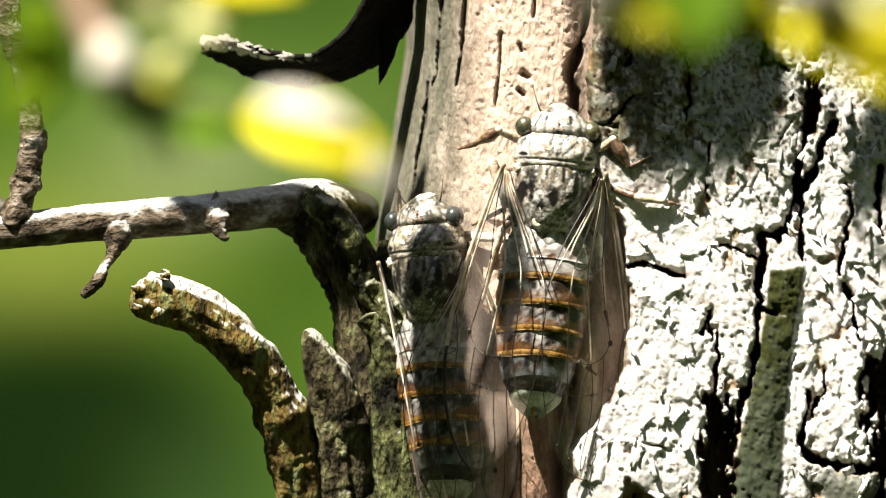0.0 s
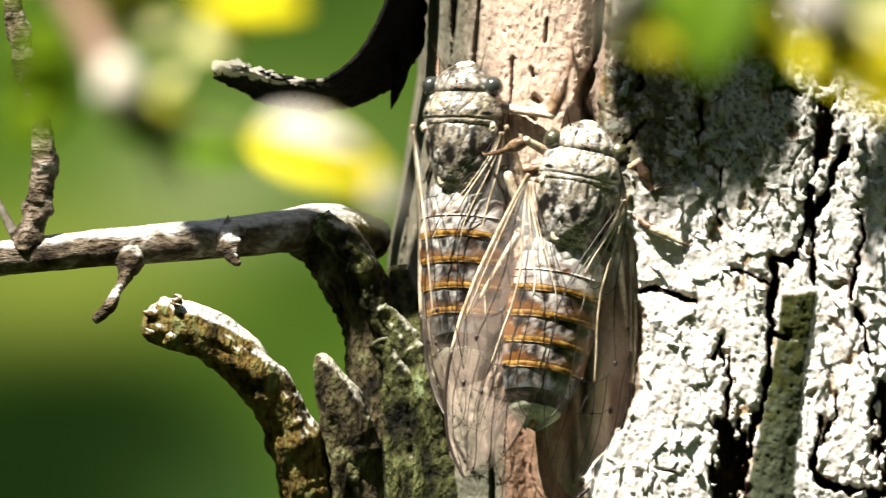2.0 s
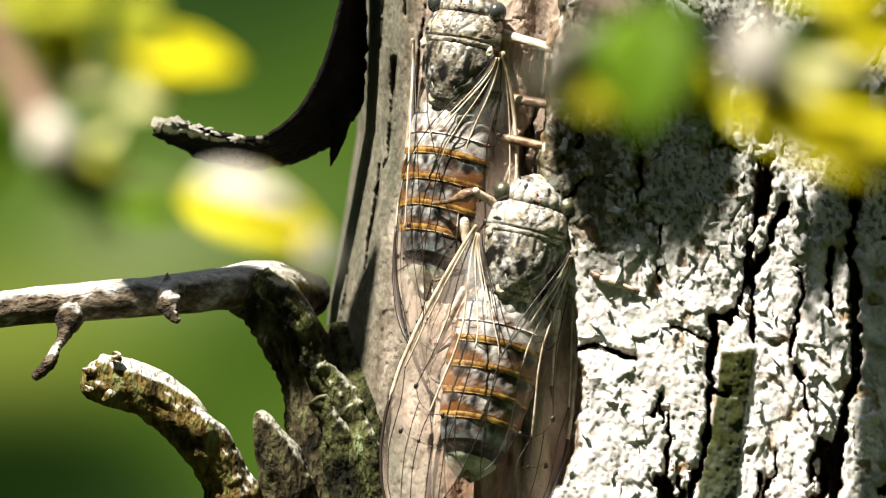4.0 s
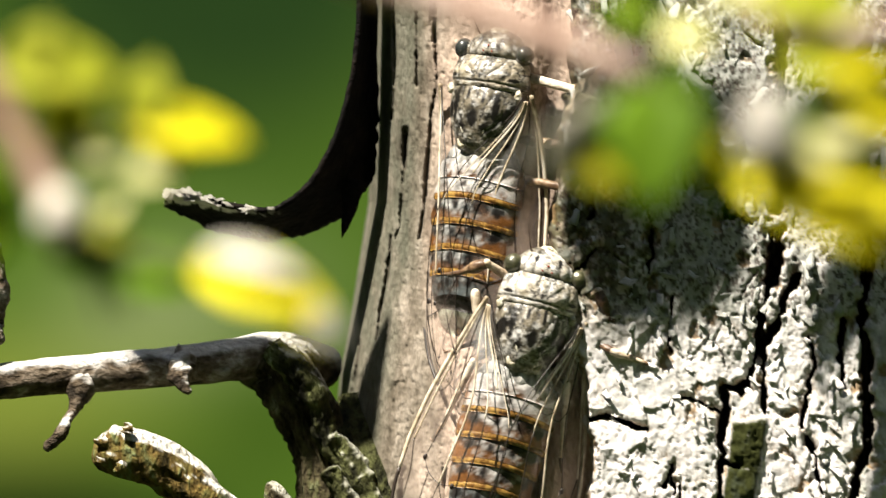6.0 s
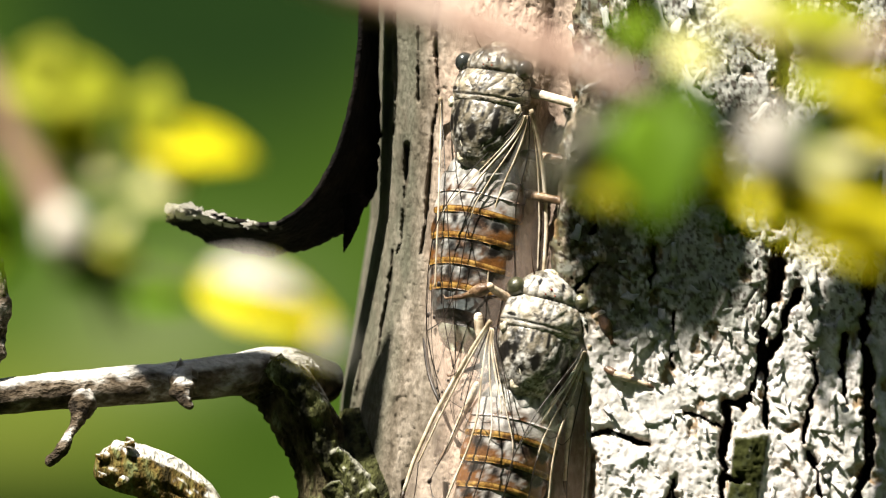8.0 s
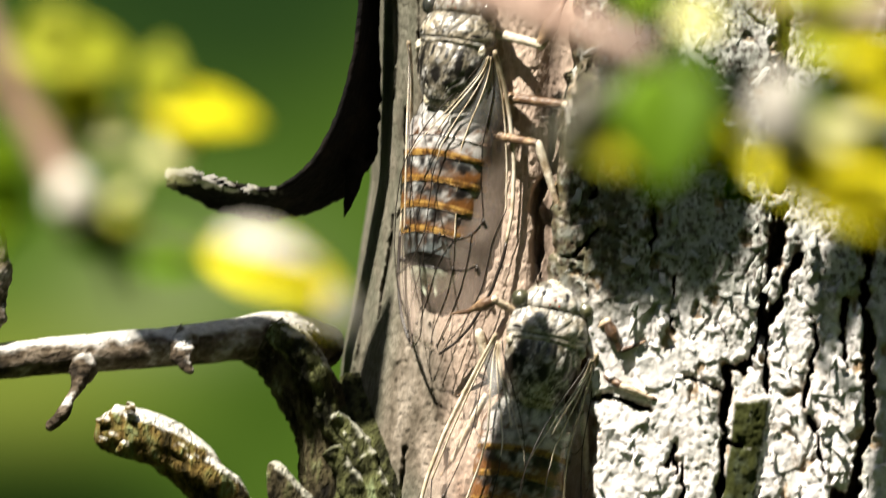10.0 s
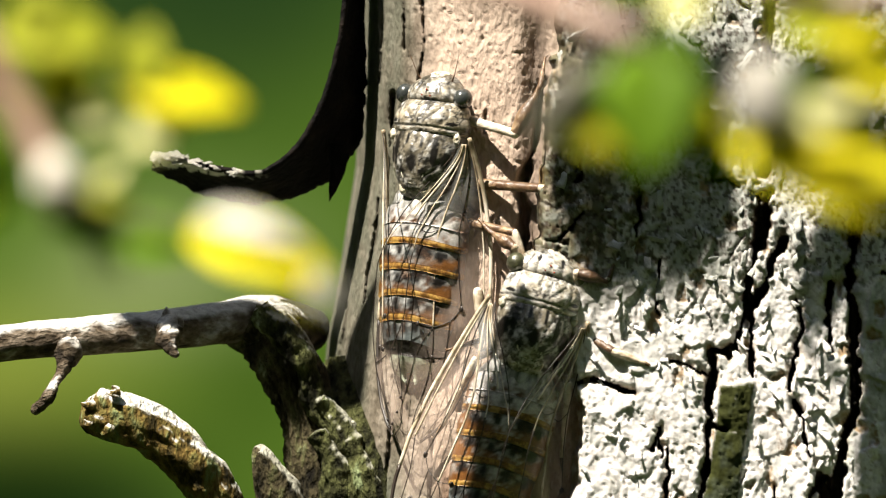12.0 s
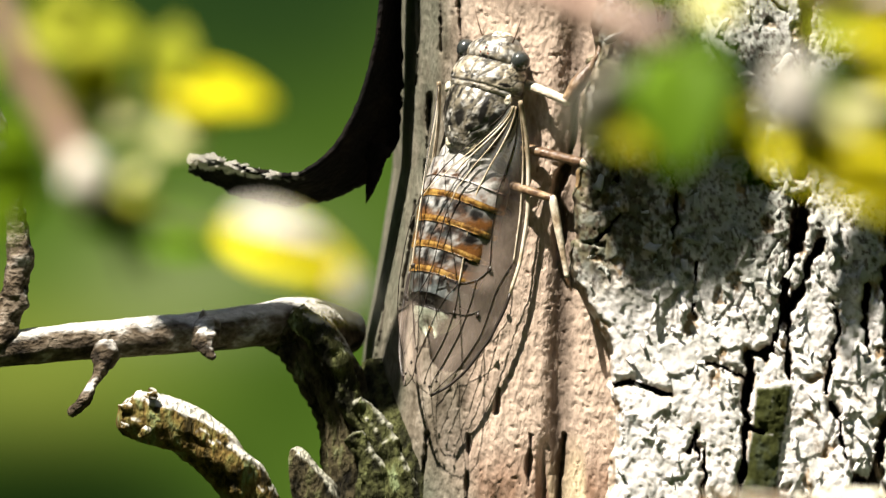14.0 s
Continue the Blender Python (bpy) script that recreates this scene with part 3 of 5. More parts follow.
def place(u, v, y):
    """Arrays of u, v and depth to places."""
    k = (D + y) / D
    return np.stack([(u - 784) * S * k, y, (441 - v) * S * k], axis=-1)


def build_trunk(tree):
    rows = np.concatenate([np.linspace(-9000, -360, 24), np.arange(-345, 1092, 2.8), np.linspace(1110, 26441, 40)])
    off = np.concatenate([[0, 0.4, 1.2, 3, 5.5, 8.5], np.arange(11.5, 1045, 2.7), np.linspace(1060, RIGHT - 640, 30)[:-1], [RIGHT - 640.5, RIGHT - 640]])
    v, o = np.meshgrid(rows, off, indexing="ij")
    lo = left_edge(v)
    u = lo + o * (RIGHT - lo) / (RIGHT - 640)
    yw = wood_depth(u, v)
    front = place(u, v, yw)
    nb = 26
    ang = np.linspace(0, math.pi, nb + 2)[1:-1]
    vb, ab = np.meshgrid(rows, ang, indexing="ij")
    lb = left_edge(vb)
    ub = (lb + RIGHT) / 2 + (RIGHT - lb) / 2 * np.cos(ab)
    back = place(ub, vb, (30 + 33 * np.sin(ab) * (1 + 0.08 * (fbm(ub / 90, vb / 200, 8) - 0.5))) * MM)
    verts = np.concatenate([front, back], axis=1)
    r, c = verts.shape[:2]
    wood, used = raw_mesh("trunk_wood", verts.reshape(-1, 3), grid_faces(r, c, closed=True), WOOD, tree)
    moss = np.zeros((r, c))
    rot = np.zeros((r, c))
    # moss: greenish edge and foot of the collar; shade on lower wood painted in
    edge = np.clip((lo + 100 + 36 * (fbm(u / 30, v / 90, 93, 3) - 0.5) - u) / 30, 0, 1) * np.clip(0.55 + 0.9 * fbm(u / 12, v / 26, 94, 4) - 0.25, 0, 0.8)
    moss[:, :len(off)] = np.clip(edge + np.clip((v - 470 - 0.75 * (u - 640)) / 80, 0, 1) * np.clip(1.8 * fbm(u / 50, v / 70, 91, 3), 0.3, 0.92) * np.clip((880 - u) / 25, 0, 1), 0, 1)
    # rot: dark wood under the bark, with groove and crack shade painted in
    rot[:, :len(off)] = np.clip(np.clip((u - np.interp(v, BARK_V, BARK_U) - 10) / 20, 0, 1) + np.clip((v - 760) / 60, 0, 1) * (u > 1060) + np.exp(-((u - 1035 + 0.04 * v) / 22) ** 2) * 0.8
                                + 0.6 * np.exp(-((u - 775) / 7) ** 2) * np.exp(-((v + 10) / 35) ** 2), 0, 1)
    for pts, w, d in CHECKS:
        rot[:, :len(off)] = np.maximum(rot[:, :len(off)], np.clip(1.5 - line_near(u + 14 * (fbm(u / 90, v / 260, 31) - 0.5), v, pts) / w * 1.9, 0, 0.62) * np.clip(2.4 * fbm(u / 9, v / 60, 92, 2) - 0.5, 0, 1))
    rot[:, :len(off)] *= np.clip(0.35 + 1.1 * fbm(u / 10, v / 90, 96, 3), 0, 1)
    bleach = np.zeros((r, c))
    bleach[:, :len(off)] = np.clip(np.clip((u - 815 - 60 * (fbm(u / 40, v / 160, 95, 3) - 0.5)) / 60, 0, 1) * np.clip((730 - v) / 120, 0, 1) * np.clip(0.45 + 1.0 * fbm(u / 12, v / 22, 99, 4), 0, 1), 0, 0.9)
    warm, cream = np.zeros((r, c)), np.zeros((r, c))
    low = np.clip((v - 560 - 60 * (fbm(u / 40, v / 80, 101, 3) - 0.5)) / 90, 0, 1)
    warm[:, :len(off)] = low * np.clip((u - 850) / 30, 0, 1) * np.clip(0.35 + 1.1 * fbm(u / 14, v / 60, 103, 4), 0, 0.9)
    cream[:, :len(off)] = low * np.clip((u - 992 + 20 * (fbm(u / 12, v / 70, 105, 3) - 0.5)) / 8, 0, 1) * np.clip((1062 - u) / 8, 0, 1) * 0.9
    add_attribute(wood, "warm", warm.reshape(-1)[used])
    add_attribute(wood, "cream", cream.reshape(-1)[used])
    add_attribute(wood, "bleach", bleach.reshape(-1)[used])
    add_attribute(wood, "moss", moss.reshape(-1)[used])
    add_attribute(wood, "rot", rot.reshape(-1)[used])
    tagged(wood, "pale peeled trunk wood with long grain")
    # bark
    t, inner, moss, lichen, tan, grey = bark_height(u, v)
    ok = t > -0.12
    keep = ok[:-1, :-1] | ok[1:, :-1] | ok[:-1, 1:] | ok[1:, 1:]
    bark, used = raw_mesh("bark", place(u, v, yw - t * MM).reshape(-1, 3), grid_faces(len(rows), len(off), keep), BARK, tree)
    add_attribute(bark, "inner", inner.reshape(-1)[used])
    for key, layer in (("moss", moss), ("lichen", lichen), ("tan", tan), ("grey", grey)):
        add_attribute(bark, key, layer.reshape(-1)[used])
    build_flakes(bark)
    tagged(bark, "flaking whitish grey bark with deep cracks")


def surface(u, v):
    """Depth in metres of the outermost surface at one place."""
    a, b = np.array([float(u)]), np.array([float(v)])
    return float((wood_depth(a, b) - np.maximum(bark_height(a, b)[0], 0) * MM)[0])


def lit_worn_tops(ob, seed, level=0.55, sharp=3.5):
    """Paler upper sides: sunlight painted in, along with worn wood and lichen."""
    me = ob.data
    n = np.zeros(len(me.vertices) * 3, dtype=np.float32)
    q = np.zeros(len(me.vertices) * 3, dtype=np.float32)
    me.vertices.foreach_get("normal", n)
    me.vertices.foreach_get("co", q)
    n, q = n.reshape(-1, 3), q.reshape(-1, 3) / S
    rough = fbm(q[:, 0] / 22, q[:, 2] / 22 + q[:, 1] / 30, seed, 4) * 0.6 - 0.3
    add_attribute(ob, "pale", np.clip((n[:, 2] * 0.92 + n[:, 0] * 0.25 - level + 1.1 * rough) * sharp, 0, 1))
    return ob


def build_branches(tree):
    branch = part("branch", tube(path((-72, 418, 20, 4), (-40, 416, 30, 4), (20, 410, 31, 4), (150, 396, 33, 5), (320, 383, 35, 6), (450, 370, 37, 8), (560, 358, 42, 11), (640, 380, 40, 16)),
                                  150, 40, 0.07, 3, ridge=0.05), TWIG, tree, "grey side branch, its sunlit top painted pale")
    spur = part("spur", tube(path((214, 395, 22, 5), (206, 428, 20, 3.5), (196, 455, 11, 3), (184, 475, 8, 2), (176, 492, 11, 1), (164, 508, 10, 1), (150, 520, 9, 1), (144, 524, 3, 1)), 70, 20, 0.5, 5), TWIG, branch)
    nub = part("nub", tube(path((388, 365, 22, 5), (384, 392, 19, 2.5), (388, 410, 13, 1.5), (402, 424, 5, 1)), 30, 18, 0.7, 9), TWIG, branch)
    shoot = part("side_shoot", tube(path((24, 400, 34, 4), (34, 362, 24, 4), (46, 320, 25, 4), (50, 290, 21, 4), (58, 240, 22, 4), (52, 190, 19, 4), (36, 120, 18, 4), (8, 0, 21, 4), (-2, -60, 16, 4), (-10, -200, 14, 4), (-14, -400, 12, 4)), 180, 24, 0.42, 11), TWIG, branch)
    part("thorn", tube(path((4, 370, 10, 4), (-14, 335, 7, 4), (-30, 300, 4, 4), (-40, 274, 1, 4)), 16, 8), THORN, branch)
    end = part("broken_end", blob(*P(-62, 420, 0.0035), 22 * S, 26 * S, 24 * S, 16, 24, 0.8, 4), TWIG, branch)
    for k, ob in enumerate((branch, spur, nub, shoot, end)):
        lit_worn_tops(ob, 50 + k, 0.36 if ob is branch else 0.5, 4.0)
    collar = part("branch_collar", tube(path((520, 362, 40, 9), (560, 385, 50, 10), (600, 440, 44, 9), (635, 530, 44, 9), (650, 640, 52, 9), (645, 780, 72, 10), (632, 930, 88, 11), (615, 1150, 105, 12), (600, 1500, 60, 20)),
                                        360, 90, 0.26, 13, ridge=0.34), COLLAR, tree, "rough mossy bark collar below the branch")
    one = part("collar_ridge", tube(path((545, 350, 24, 6), (590, 385, 24, 5), (630, 440, 20, 5), (645, 500, 22, 6), (690, 560, 26, 6), (735, 640, 24, 5), (760, 740, 18, 5), (770, 860, 10, 5)), 160, 26, 0.4, 15, ridge=0.3), MOSS, collar)
    two = part("collar_ridge", tube(path((540, 400, 24, 9), (570, 470, 20, 9), (600, 540, 17, 9), (612, 640, 15, 9)), 100, 20, 0.5, 19, ridge=0.3), COLLAR, collar)
    three = part("collar_ridge", tube(path((650, 560, 18, 5), (690, 640, 24, 5), (700, 760, 26, 5), (720, 900, 24, 5), (740, 1080, 30, 5)), 160, 24, 0.4, 21, ridge=0.3), MOSS, collar)
    four = part("collar_ridge", tube(path((610, 700, 16, 6), (600, 800, 22, 6), (610, 920, 20, 6), (600, 1080, 22, 6)), 120, 24, 0.4, 22, ridge=0.3), COLLAR, collar)
    five = part("collar_swelling", tube(path((690, 430, 22, 11), (702, 520, 52, 9), (720, 600, 76, 8), (734, 700, 88, 7.5), (744, 830, 96, 7.5), (750, 1000, 105, 7.5), (735, 1300, 90, 12)), 220, 80, 0.2, 33, squash=0.8, ridge=0.3), MOSS, collar, "mossy greenish swelling")
    snag = part("dead_snag", tube(path((238, 514, 20, 3), (250, 520, 38, 3), (275, 528, 43, 3), (320, 539, 43, 3), (371, 564, 41, 3.5), (424, 608, 43, 4), (463, 660, 46, 5), (494, 722, 48, 6), (518, 800, 46, 7), (536, 900, 45, 8), (552, 1060, 44, 9), (575, 1300, 36, 12)),
                                  320, 72, 0.22, 17, ridge=0.13), SNAG, tree, "curved dead stub with a broken pale end")
    bits = part("broken_end", join(tube(path((262, 510, 14, 2), (244, 512, 8, 1), (232, 508, 3, 1)), 20, 10, 0.8, 25), tube(path((258, 545, 12, 2), (244, 545, 7, 1), (236, 538, 2, 1)), 20, 10, 0.8, 24),
                                      tube(path((285, 540, 12, 2), (280, 556, 9, 1), (268, 564, 3, 1)), 16, 9, 0.8, 27), tube(path((290, 495, 12, 1), (292, 484, 8, 1), (286, 478, 3, 1)), 16, 9, 0.8, 28)), SNAG, snag)
    stub = part("short_stub", tube(path((540, 586, 8, 5), (546, 594, 16, 5), (558, 618, 24, 5), (584, 676, 40, 6), (604, 740, 50, 7), (612, 830, 54, 8), (610, 960, 50, 9)), 130, 44, 0.24, 29, ridge=0.24), COLLAR, tree, "short greenish stub grown against the dead one")
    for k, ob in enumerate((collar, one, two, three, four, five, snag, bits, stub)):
        lit_worn_tops(ob, 60 + k, 0.46 if ob in (snag, bits, stub) else 0.85 if ob is five else 0.6, 7.0)


def build_curl(tree):
    """A strip of bark peeling from the trunk's edge and curling outwards."""
    line = along([(716, -700, 22), (713, -330, 24), (709, -200, 28), (702, -100, 42), (688, -10, 64), (656, 58, 72), (602, 102, 56), (540, 122, 44), (475, 112, 42), (420, 95, 32), (385, 84, 24), (358, 80, 10)], 150)
    verts, faces, w = [], [], 16
    run = np.gradient(line[:, :2], axis=0)
    run /= np.linalg.norm(run, axis=1)[:, None]
    for i, (u, v, h) in enumerate(line):
        out = (-run[i][1], run[i][0])   # away from the trunk, and up along the curled end
        for side in (0, 1):
            for j in range(w):
                f = j / (w - 1)
                jag = 1 + 0.5 * (fbm(np.array([i / 4.0]), np.array([f * 0.5]), 5)[0] - 0.5) * (1 if f > 0.5 else 0.3)
                n = 4 * (fbm(np.array([i / 6.0]), np.array([f * 6]), 9)[0] - 0.5)
                d = 5 * (1 - (2 * f - 1) ** 2) - (f - 0.5) * 1.18 * h * jag - side * 9 + n
                verts.append(P(u - out[0] * -d, v - out[1] * -d, (7 + 6 * f) * MM))
    cols = 2 * w
    ring = list(range(w)) + list(range(2 * w - 1, w - 1, -1))
    for i in range(len(line) - 1):
        for a, b in zip(ring, ring[1:] + ring[:1]):
            faces.append((i * cols + a, i * cols + b, (i + 1) * cols + b, (i + 1) * cols + a))
    faces.append(tuple(ring))
    faces.append(tuple((len(line) - 1) * cols + a for a in reversed(ring)))
    curl = part("bark_curl", ([tuple(q) for q in verts], faces), CURL, tree, "bark strip peeling off and curling outwards, its shade painted near black")
    bm = bmesh.new()
    bm.from_mesh(curl.data)
    bmesh.ops.recalc_face_normals(bm, faces=bm.faces)
    bm.to_mesh(curl.data)
    bm.free()
    across = np.tile(np.concatenate([np.linspace(0, 1, w)] * 2), len(line))
    down = np.repeat(np.arange(len(line)), 2 * w)
    ragged = fbm(down / 3.0, across * 5, 97, 3)
    # ragged lip: sunlit rim and pale torn bark painted together
    add_attribute(curl, "pale", np.clip((0.10 + 1.1 * (ragged - 0.5) + 0.5 * np.clip((down - 112) / 30, 0, 1) - across) / 0.05, 0, 1) * np.clip((down - 88) / 20, 0, 1))
    rnd = random.Random(15)
    chips = [flake_mesh(40 + i, RIM) for i in range(5)]
    for i in range(46):
        u, v, h = line[rnd.randrange(100, 149)]
        ob = new("rim_chip", rnd.choice(chips))
        ob.parent = curl
        k = rnd.uniform(8, 17) * S
        ob.matrix_local = Matrix.Translation(P(u + rnd.uniform(-6, 6), v - 0.5 * h + rnd.uniform(-5, 7), rnd.uniform(6.4, 7.6) * MM)) @ Matrix.Rotation(radians(rnd.uniform(-80, -25)), 4, "X") @ Matrix.Rotation(radians(rnd.uniform(30, 150)), 4, "Y") @ Matrix.Diagonal((k, k, k * rnd.uniform(1, 1.8), 1))
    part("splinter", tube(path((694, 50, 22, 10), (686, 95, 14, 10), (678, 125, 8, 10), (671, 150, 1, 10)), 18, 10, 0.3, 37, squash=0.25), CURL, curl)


def flake_mesh(seed, material=None):
    """A small torn scale of bark, lifted and curled, with some thickness."""
    rnd = random.Random(seed)
    n = 4
    verts, faces = [], []
    l, w = 1.0, rnd.uniform(0.45, 0.8)
    curl, twist = rnd.uniform(0.1, 0.5), rnd.uniform(-0.35, 0.35)
    for side in (0, 1):
        for i in range(n):
            for j in range(n):
                x, z = (j / (n - 1) - 0.5) * w, (0.5 - i / (n - 1)) * l
                edge = i in (0, n - 1) or j in (0, n - 1)
                x += rnd.uniform(-0.13, 0.13) * edge if side == 0 else 0
                z += rnd.uniform(-0.13, 0.13) * edge if side == 0 else 0
                if side:
                    x, z = verts[i * n + j][0] * 0.94, verts[i * n + j][2] * 0.94
                verts.append((x, -curl * (i / (n - 1)) ** 2 - twist * x - 0.02 + 0.07 * side, z))
    k = n * n
    for i in range(n - 1):
        for j in range(n - 1):
            a = i * n + j
            faces.append((a, a + n, a + n + 1, a + 1))
            faces.append((k + a, k + a + 1, k + a + n + 1, k + a + n))
    rim = list(range(n)) + [i * n + n - 1 for i in range(1, n)] + [n * (n - 1) + j for j in range(n - 2, -1, -1)] + [i * n for i in range(n - 2, 0, -1)]
    for a, q in zip(rim, rim[1:] + rim[:1]):
        faces.append((a, q, k + q, k + a))
    me = bpy.data.meshes.new("bark_flake")
    me.from_pydata(verts, [], faces)
    me.materials.append(material or BARK)
    me.polygons.foreach_set("use_smooth", np.ones(len(me.polygons), dtype=bool))
    return me


def build_flakes(bark):
    rnd = random.Random(7)
    kinds = [flake_mesh(i) for i in range(14)]
    dull = [flake_mesh(20 + i) for i in range(8)]
    for me in dull:
        me.attributes.new("grey", "FLOAT", "POINT").data.foreach_set("value", np.full(len(me.vertices), 0.9, dtype=np.float32))
    spots = []
    while len(spots) < 250:
        u, v = rnd.uniform(1050, 1600), rnd.uniform(200, 910)
        if rnd.random() < 0.25:
            u, v = rnd.uniform(1060, 1640), rnd.uniform(-310, 300)
        spots.append((u, v, rnd.choice((8, 10, 12, 15, 19, 25)) * rnd.uniform(0.8, 1.2), rnd.gauss(0, 45)))
    spots += [(1168, -180, 50, -12), (1300, -130, 60, -25), (1320, -100, 50, -40), (1062, -260, 40, 30), (1365, -20, 40, 80), (1460, -200, 40, 10), (1230, -270, 45, -20)]
    spots += [(1410 + rnd.uniform(-14, 14), v, rnd.uniform(12, 26), rnd.uniform(-50, 50)) for v in range(120, 470, 22)]
    spots += [(1535 + rnd.uniform(-30, 20), v, rnd.uniform(12, 26), rnd.uniform(-50, 50)) for v in range(330, 860, 26)]
    u, v = np.array([s[0] for s in spots]), np.array([s[1] for s in spots])
    t, inner, moss, *rest = bark_height(u, v)
    y = wood_depth(u, v) - np.maximum(t, 0) * MM
    for (u, v, size, turn), depth, thick, cut in zip(spots, y, t, inner):
        if thick < 0.9 or cut > 0.6 or abs(u - 1394 + 0.15 * (v - 475)) < 48 and 455 < v < 900:
            continue
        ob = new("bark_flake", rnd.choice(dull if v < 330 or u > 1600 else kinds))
        ob.parent = bark
        k = size * S
        ob.matrix_local = Matrix.Translation(P(u, v, float(depth) - 0.00006)) @ Matrix.Rotation(radians(turn), 4, "Y") @ Matrix.Rotation(radians(rnd.uniform(-16, 10)), 4, "X") @ Matrix.Diagonal((k * rnd.uniform(0.6, 1), k, k * rnd.uniform(1, 1.7), 1))


def build_knots(tree):
    knot = lit_worn_tops(part("knot", blob(*P(940, 1020, 0.0005), 95 * S, 80 * S, 70 * S, 40, 60, 0.45, 5), SNAG, tree, "dark knot with a torn pale rim"), 88, 0.50, 4.0)
    part("bark_knob", blob(*P(1105, 1020, 0.0008), 66 * S, 50 * S, 60 * S, 20, 30, 0.3, 11), COLLAR, tree, "grey-green rounded knob")
    part("splinter", tube(path((1512, 914, 3, -4.4), (1560, 925, 8, -5), (1620, 945, 13, -5.5), (1660, 960, 20, -5.5), (1720, 985, 26, -5), (1800, 1010, 20, -3)), 60, 14, 0.5, 43, squash=0.5), RIM, tree, "pale bark splinter")
    part("splinter", tube(path((1690, 930, 6, -5), (1680, 970, 16, -5), (1690, 1020, 22, -4.6), (1700, 1050, 10, -4)), 30, 12, 0.6, 45, squash=0.5), RIM, tree)


def build_tree():
    tree = tagged(new("tree"), "old tree with peeling whitish bark, dead stubs and side branches", "tree")
    build_trunk(tree)
    build_branches(tree)
    build_curl(tree)
    build_knots(tree)
    return tree


# ---- leafy sprigs before the tree ----
def leaf_mesh(length, width, fold=0.2, bend=0.25, n=10, m=6):
    """A pointed leaf along +x from its stalk, folded along the midrib, with some thickness."""
    verts, faces = [], []
    t = 0.00018
    for side in (0, 1):
        for i in range(n + 1):
            a = i / n
            w = width * (math.sin(math.pi * a ** 0.8) ** 0.75) * 0.5 if 0 < a < 1 else width * 0.02
            for j in range(m + 1):
                b = j / m * 2 - 1
                verts.append((a * length, b * w, -bend * length * a * a + fold * abs(b) * w - side * t))
    k = (n + 1) * (m + 1)
    for i in range(n):
        for j in range(m):
            a = i * (m + 1) + j
            faces.append((a, a + m + 1, a + m + 2, a + 1))
            faces.append((k + a, k + a + 1, k + a + m + 2, k + a + m + 1))
    rim = [j for j in range(m + 1)] + [i * (m + 1) + m for i in range(1, n + 1)] + [n * (m + 1) + j for j in range(m - 1, -1, -1)] + [i * (m + 1) for i in range(n - 1, 0, -1)]
    for a, b in zip(rim, rim[1:] + rim[:1]):
        faces.append((a, b, k + b, k + a))
    return verts, faces


def leaf(name, u, v, y, length, width, turn, tip, roll, material, parent, label=""):
    """A leaf whose stalk starts at u, v and which runs turn degrees counter-clockwise, tip degrees towards the camera."""
    k = (D + y) / D
    ob = part(name, leaf_mesh(length * S * k, width * S * k), material, parent, label)
    ob.matrix_local = Matrix.Translation(P(u, v, y)) @ Matrix.Rotation(radians(-turn), 4, "Y") @ Matrix.Rotation(radians(-tip), 4, "Z") @ Matrix.Rotation(radians(90 + roll), 4, "X")
    return ob


def twig(name, pts, y, material, parent, n=40):
    """pts: u, v, radius."""
    k = (D + y) / D
    return part(name, tube([(*P(u, v, y), r * S * k) for u, v, r in pts], n, 10, 0.12, 3), material, parent)


# ---- cicadas ----
def loft(sections, sides=20, lump=0.0, seed=0, sweep=0.0):
    """A closed body through sections (y, half width, half height, middle z), in mm, along y."""
    verts, faces = [], []
    for y, w, h, z in sections:
        for j in range(sides):
            a = 2 * math.pi * j / sides
            k = 1 + lump * noise.noise(Vector((math.cos(a) * w * 0.9, y * 0.9, math.sin(a) * h * 0.9 + seed)))
            verts.append((math.cos(a) * w * k * MM, (y - sweep * math.cos(a) ** 2) * MM, (z + math.sin(a) * h * k) * MM))
    n = len(sections)
    for i in range(n - 1):
        for j in range(sides):
            a, b = i * sides + j, i * sides + (j + 1) % sides
            faces.append((a, b, b + sides, a + sides))
    faces.append(tuple(range(sides)))
    faces.append(tuple((n - 1) * sides + j for j in reversed(range(sides))))
    return verts, faces


def mm_tube(pts, n=16, sides=7, rough=0.0, seed=0, squash=1.0):
    return tube([(x * MM, y * MM, z * MM, r * MM) for x, y, z, r in pts], n, sides, rough, seed, squash)


COSTA = ([0, 3, 6, 10, 14, 18, 21, 24, 26, 26.8], [0.0, -0.35, -0.6, -0.8, -0.6, 0.1, 1.1, 2.7, 4.4, 5.6])
HIND = ([0, 1.5, 3.5, 6, 8.5, 11, 14, 18, 21, 24, 26, 26.8], [0.9, 2.0, 4.0, 6.4, 8.3, 9.3, 9.7, 9.8, 9.4, 8.5, 7.2, 5.6])


def wing_point(side, t, w, lift=0.0, fold=(7.0, 42.0)):
    """A place on the folded forewing, in mm: t from its root to its tip, w from the outer to the inner edge. fold: how far it is spread and its slope."""
    a = 26.8 * min(1.0, max(0.0, t))
    o, h = float(np.interp(a, *COSTA)), float(np.interp(a, *HIND))
    q = o + (h - o) * w
    f, k = radians(fold[0]), radians(fold[1]) * (1 - 0.45 * (a / 26.8) ** 2)
    flat = q * math.cos(k)
    z = 1.3 + 3.1 * math.exp(-a / 6.0) + q * math.sin(k) + 0.5 * math.sin(math.pi * w) * min(1.0, a / 6) + lift
    return (side * (4.5 + a * math.sin(f) - flat * math.cos(f)), 6.9 - a * math.cos(f) - flat * math.sin(f), z)


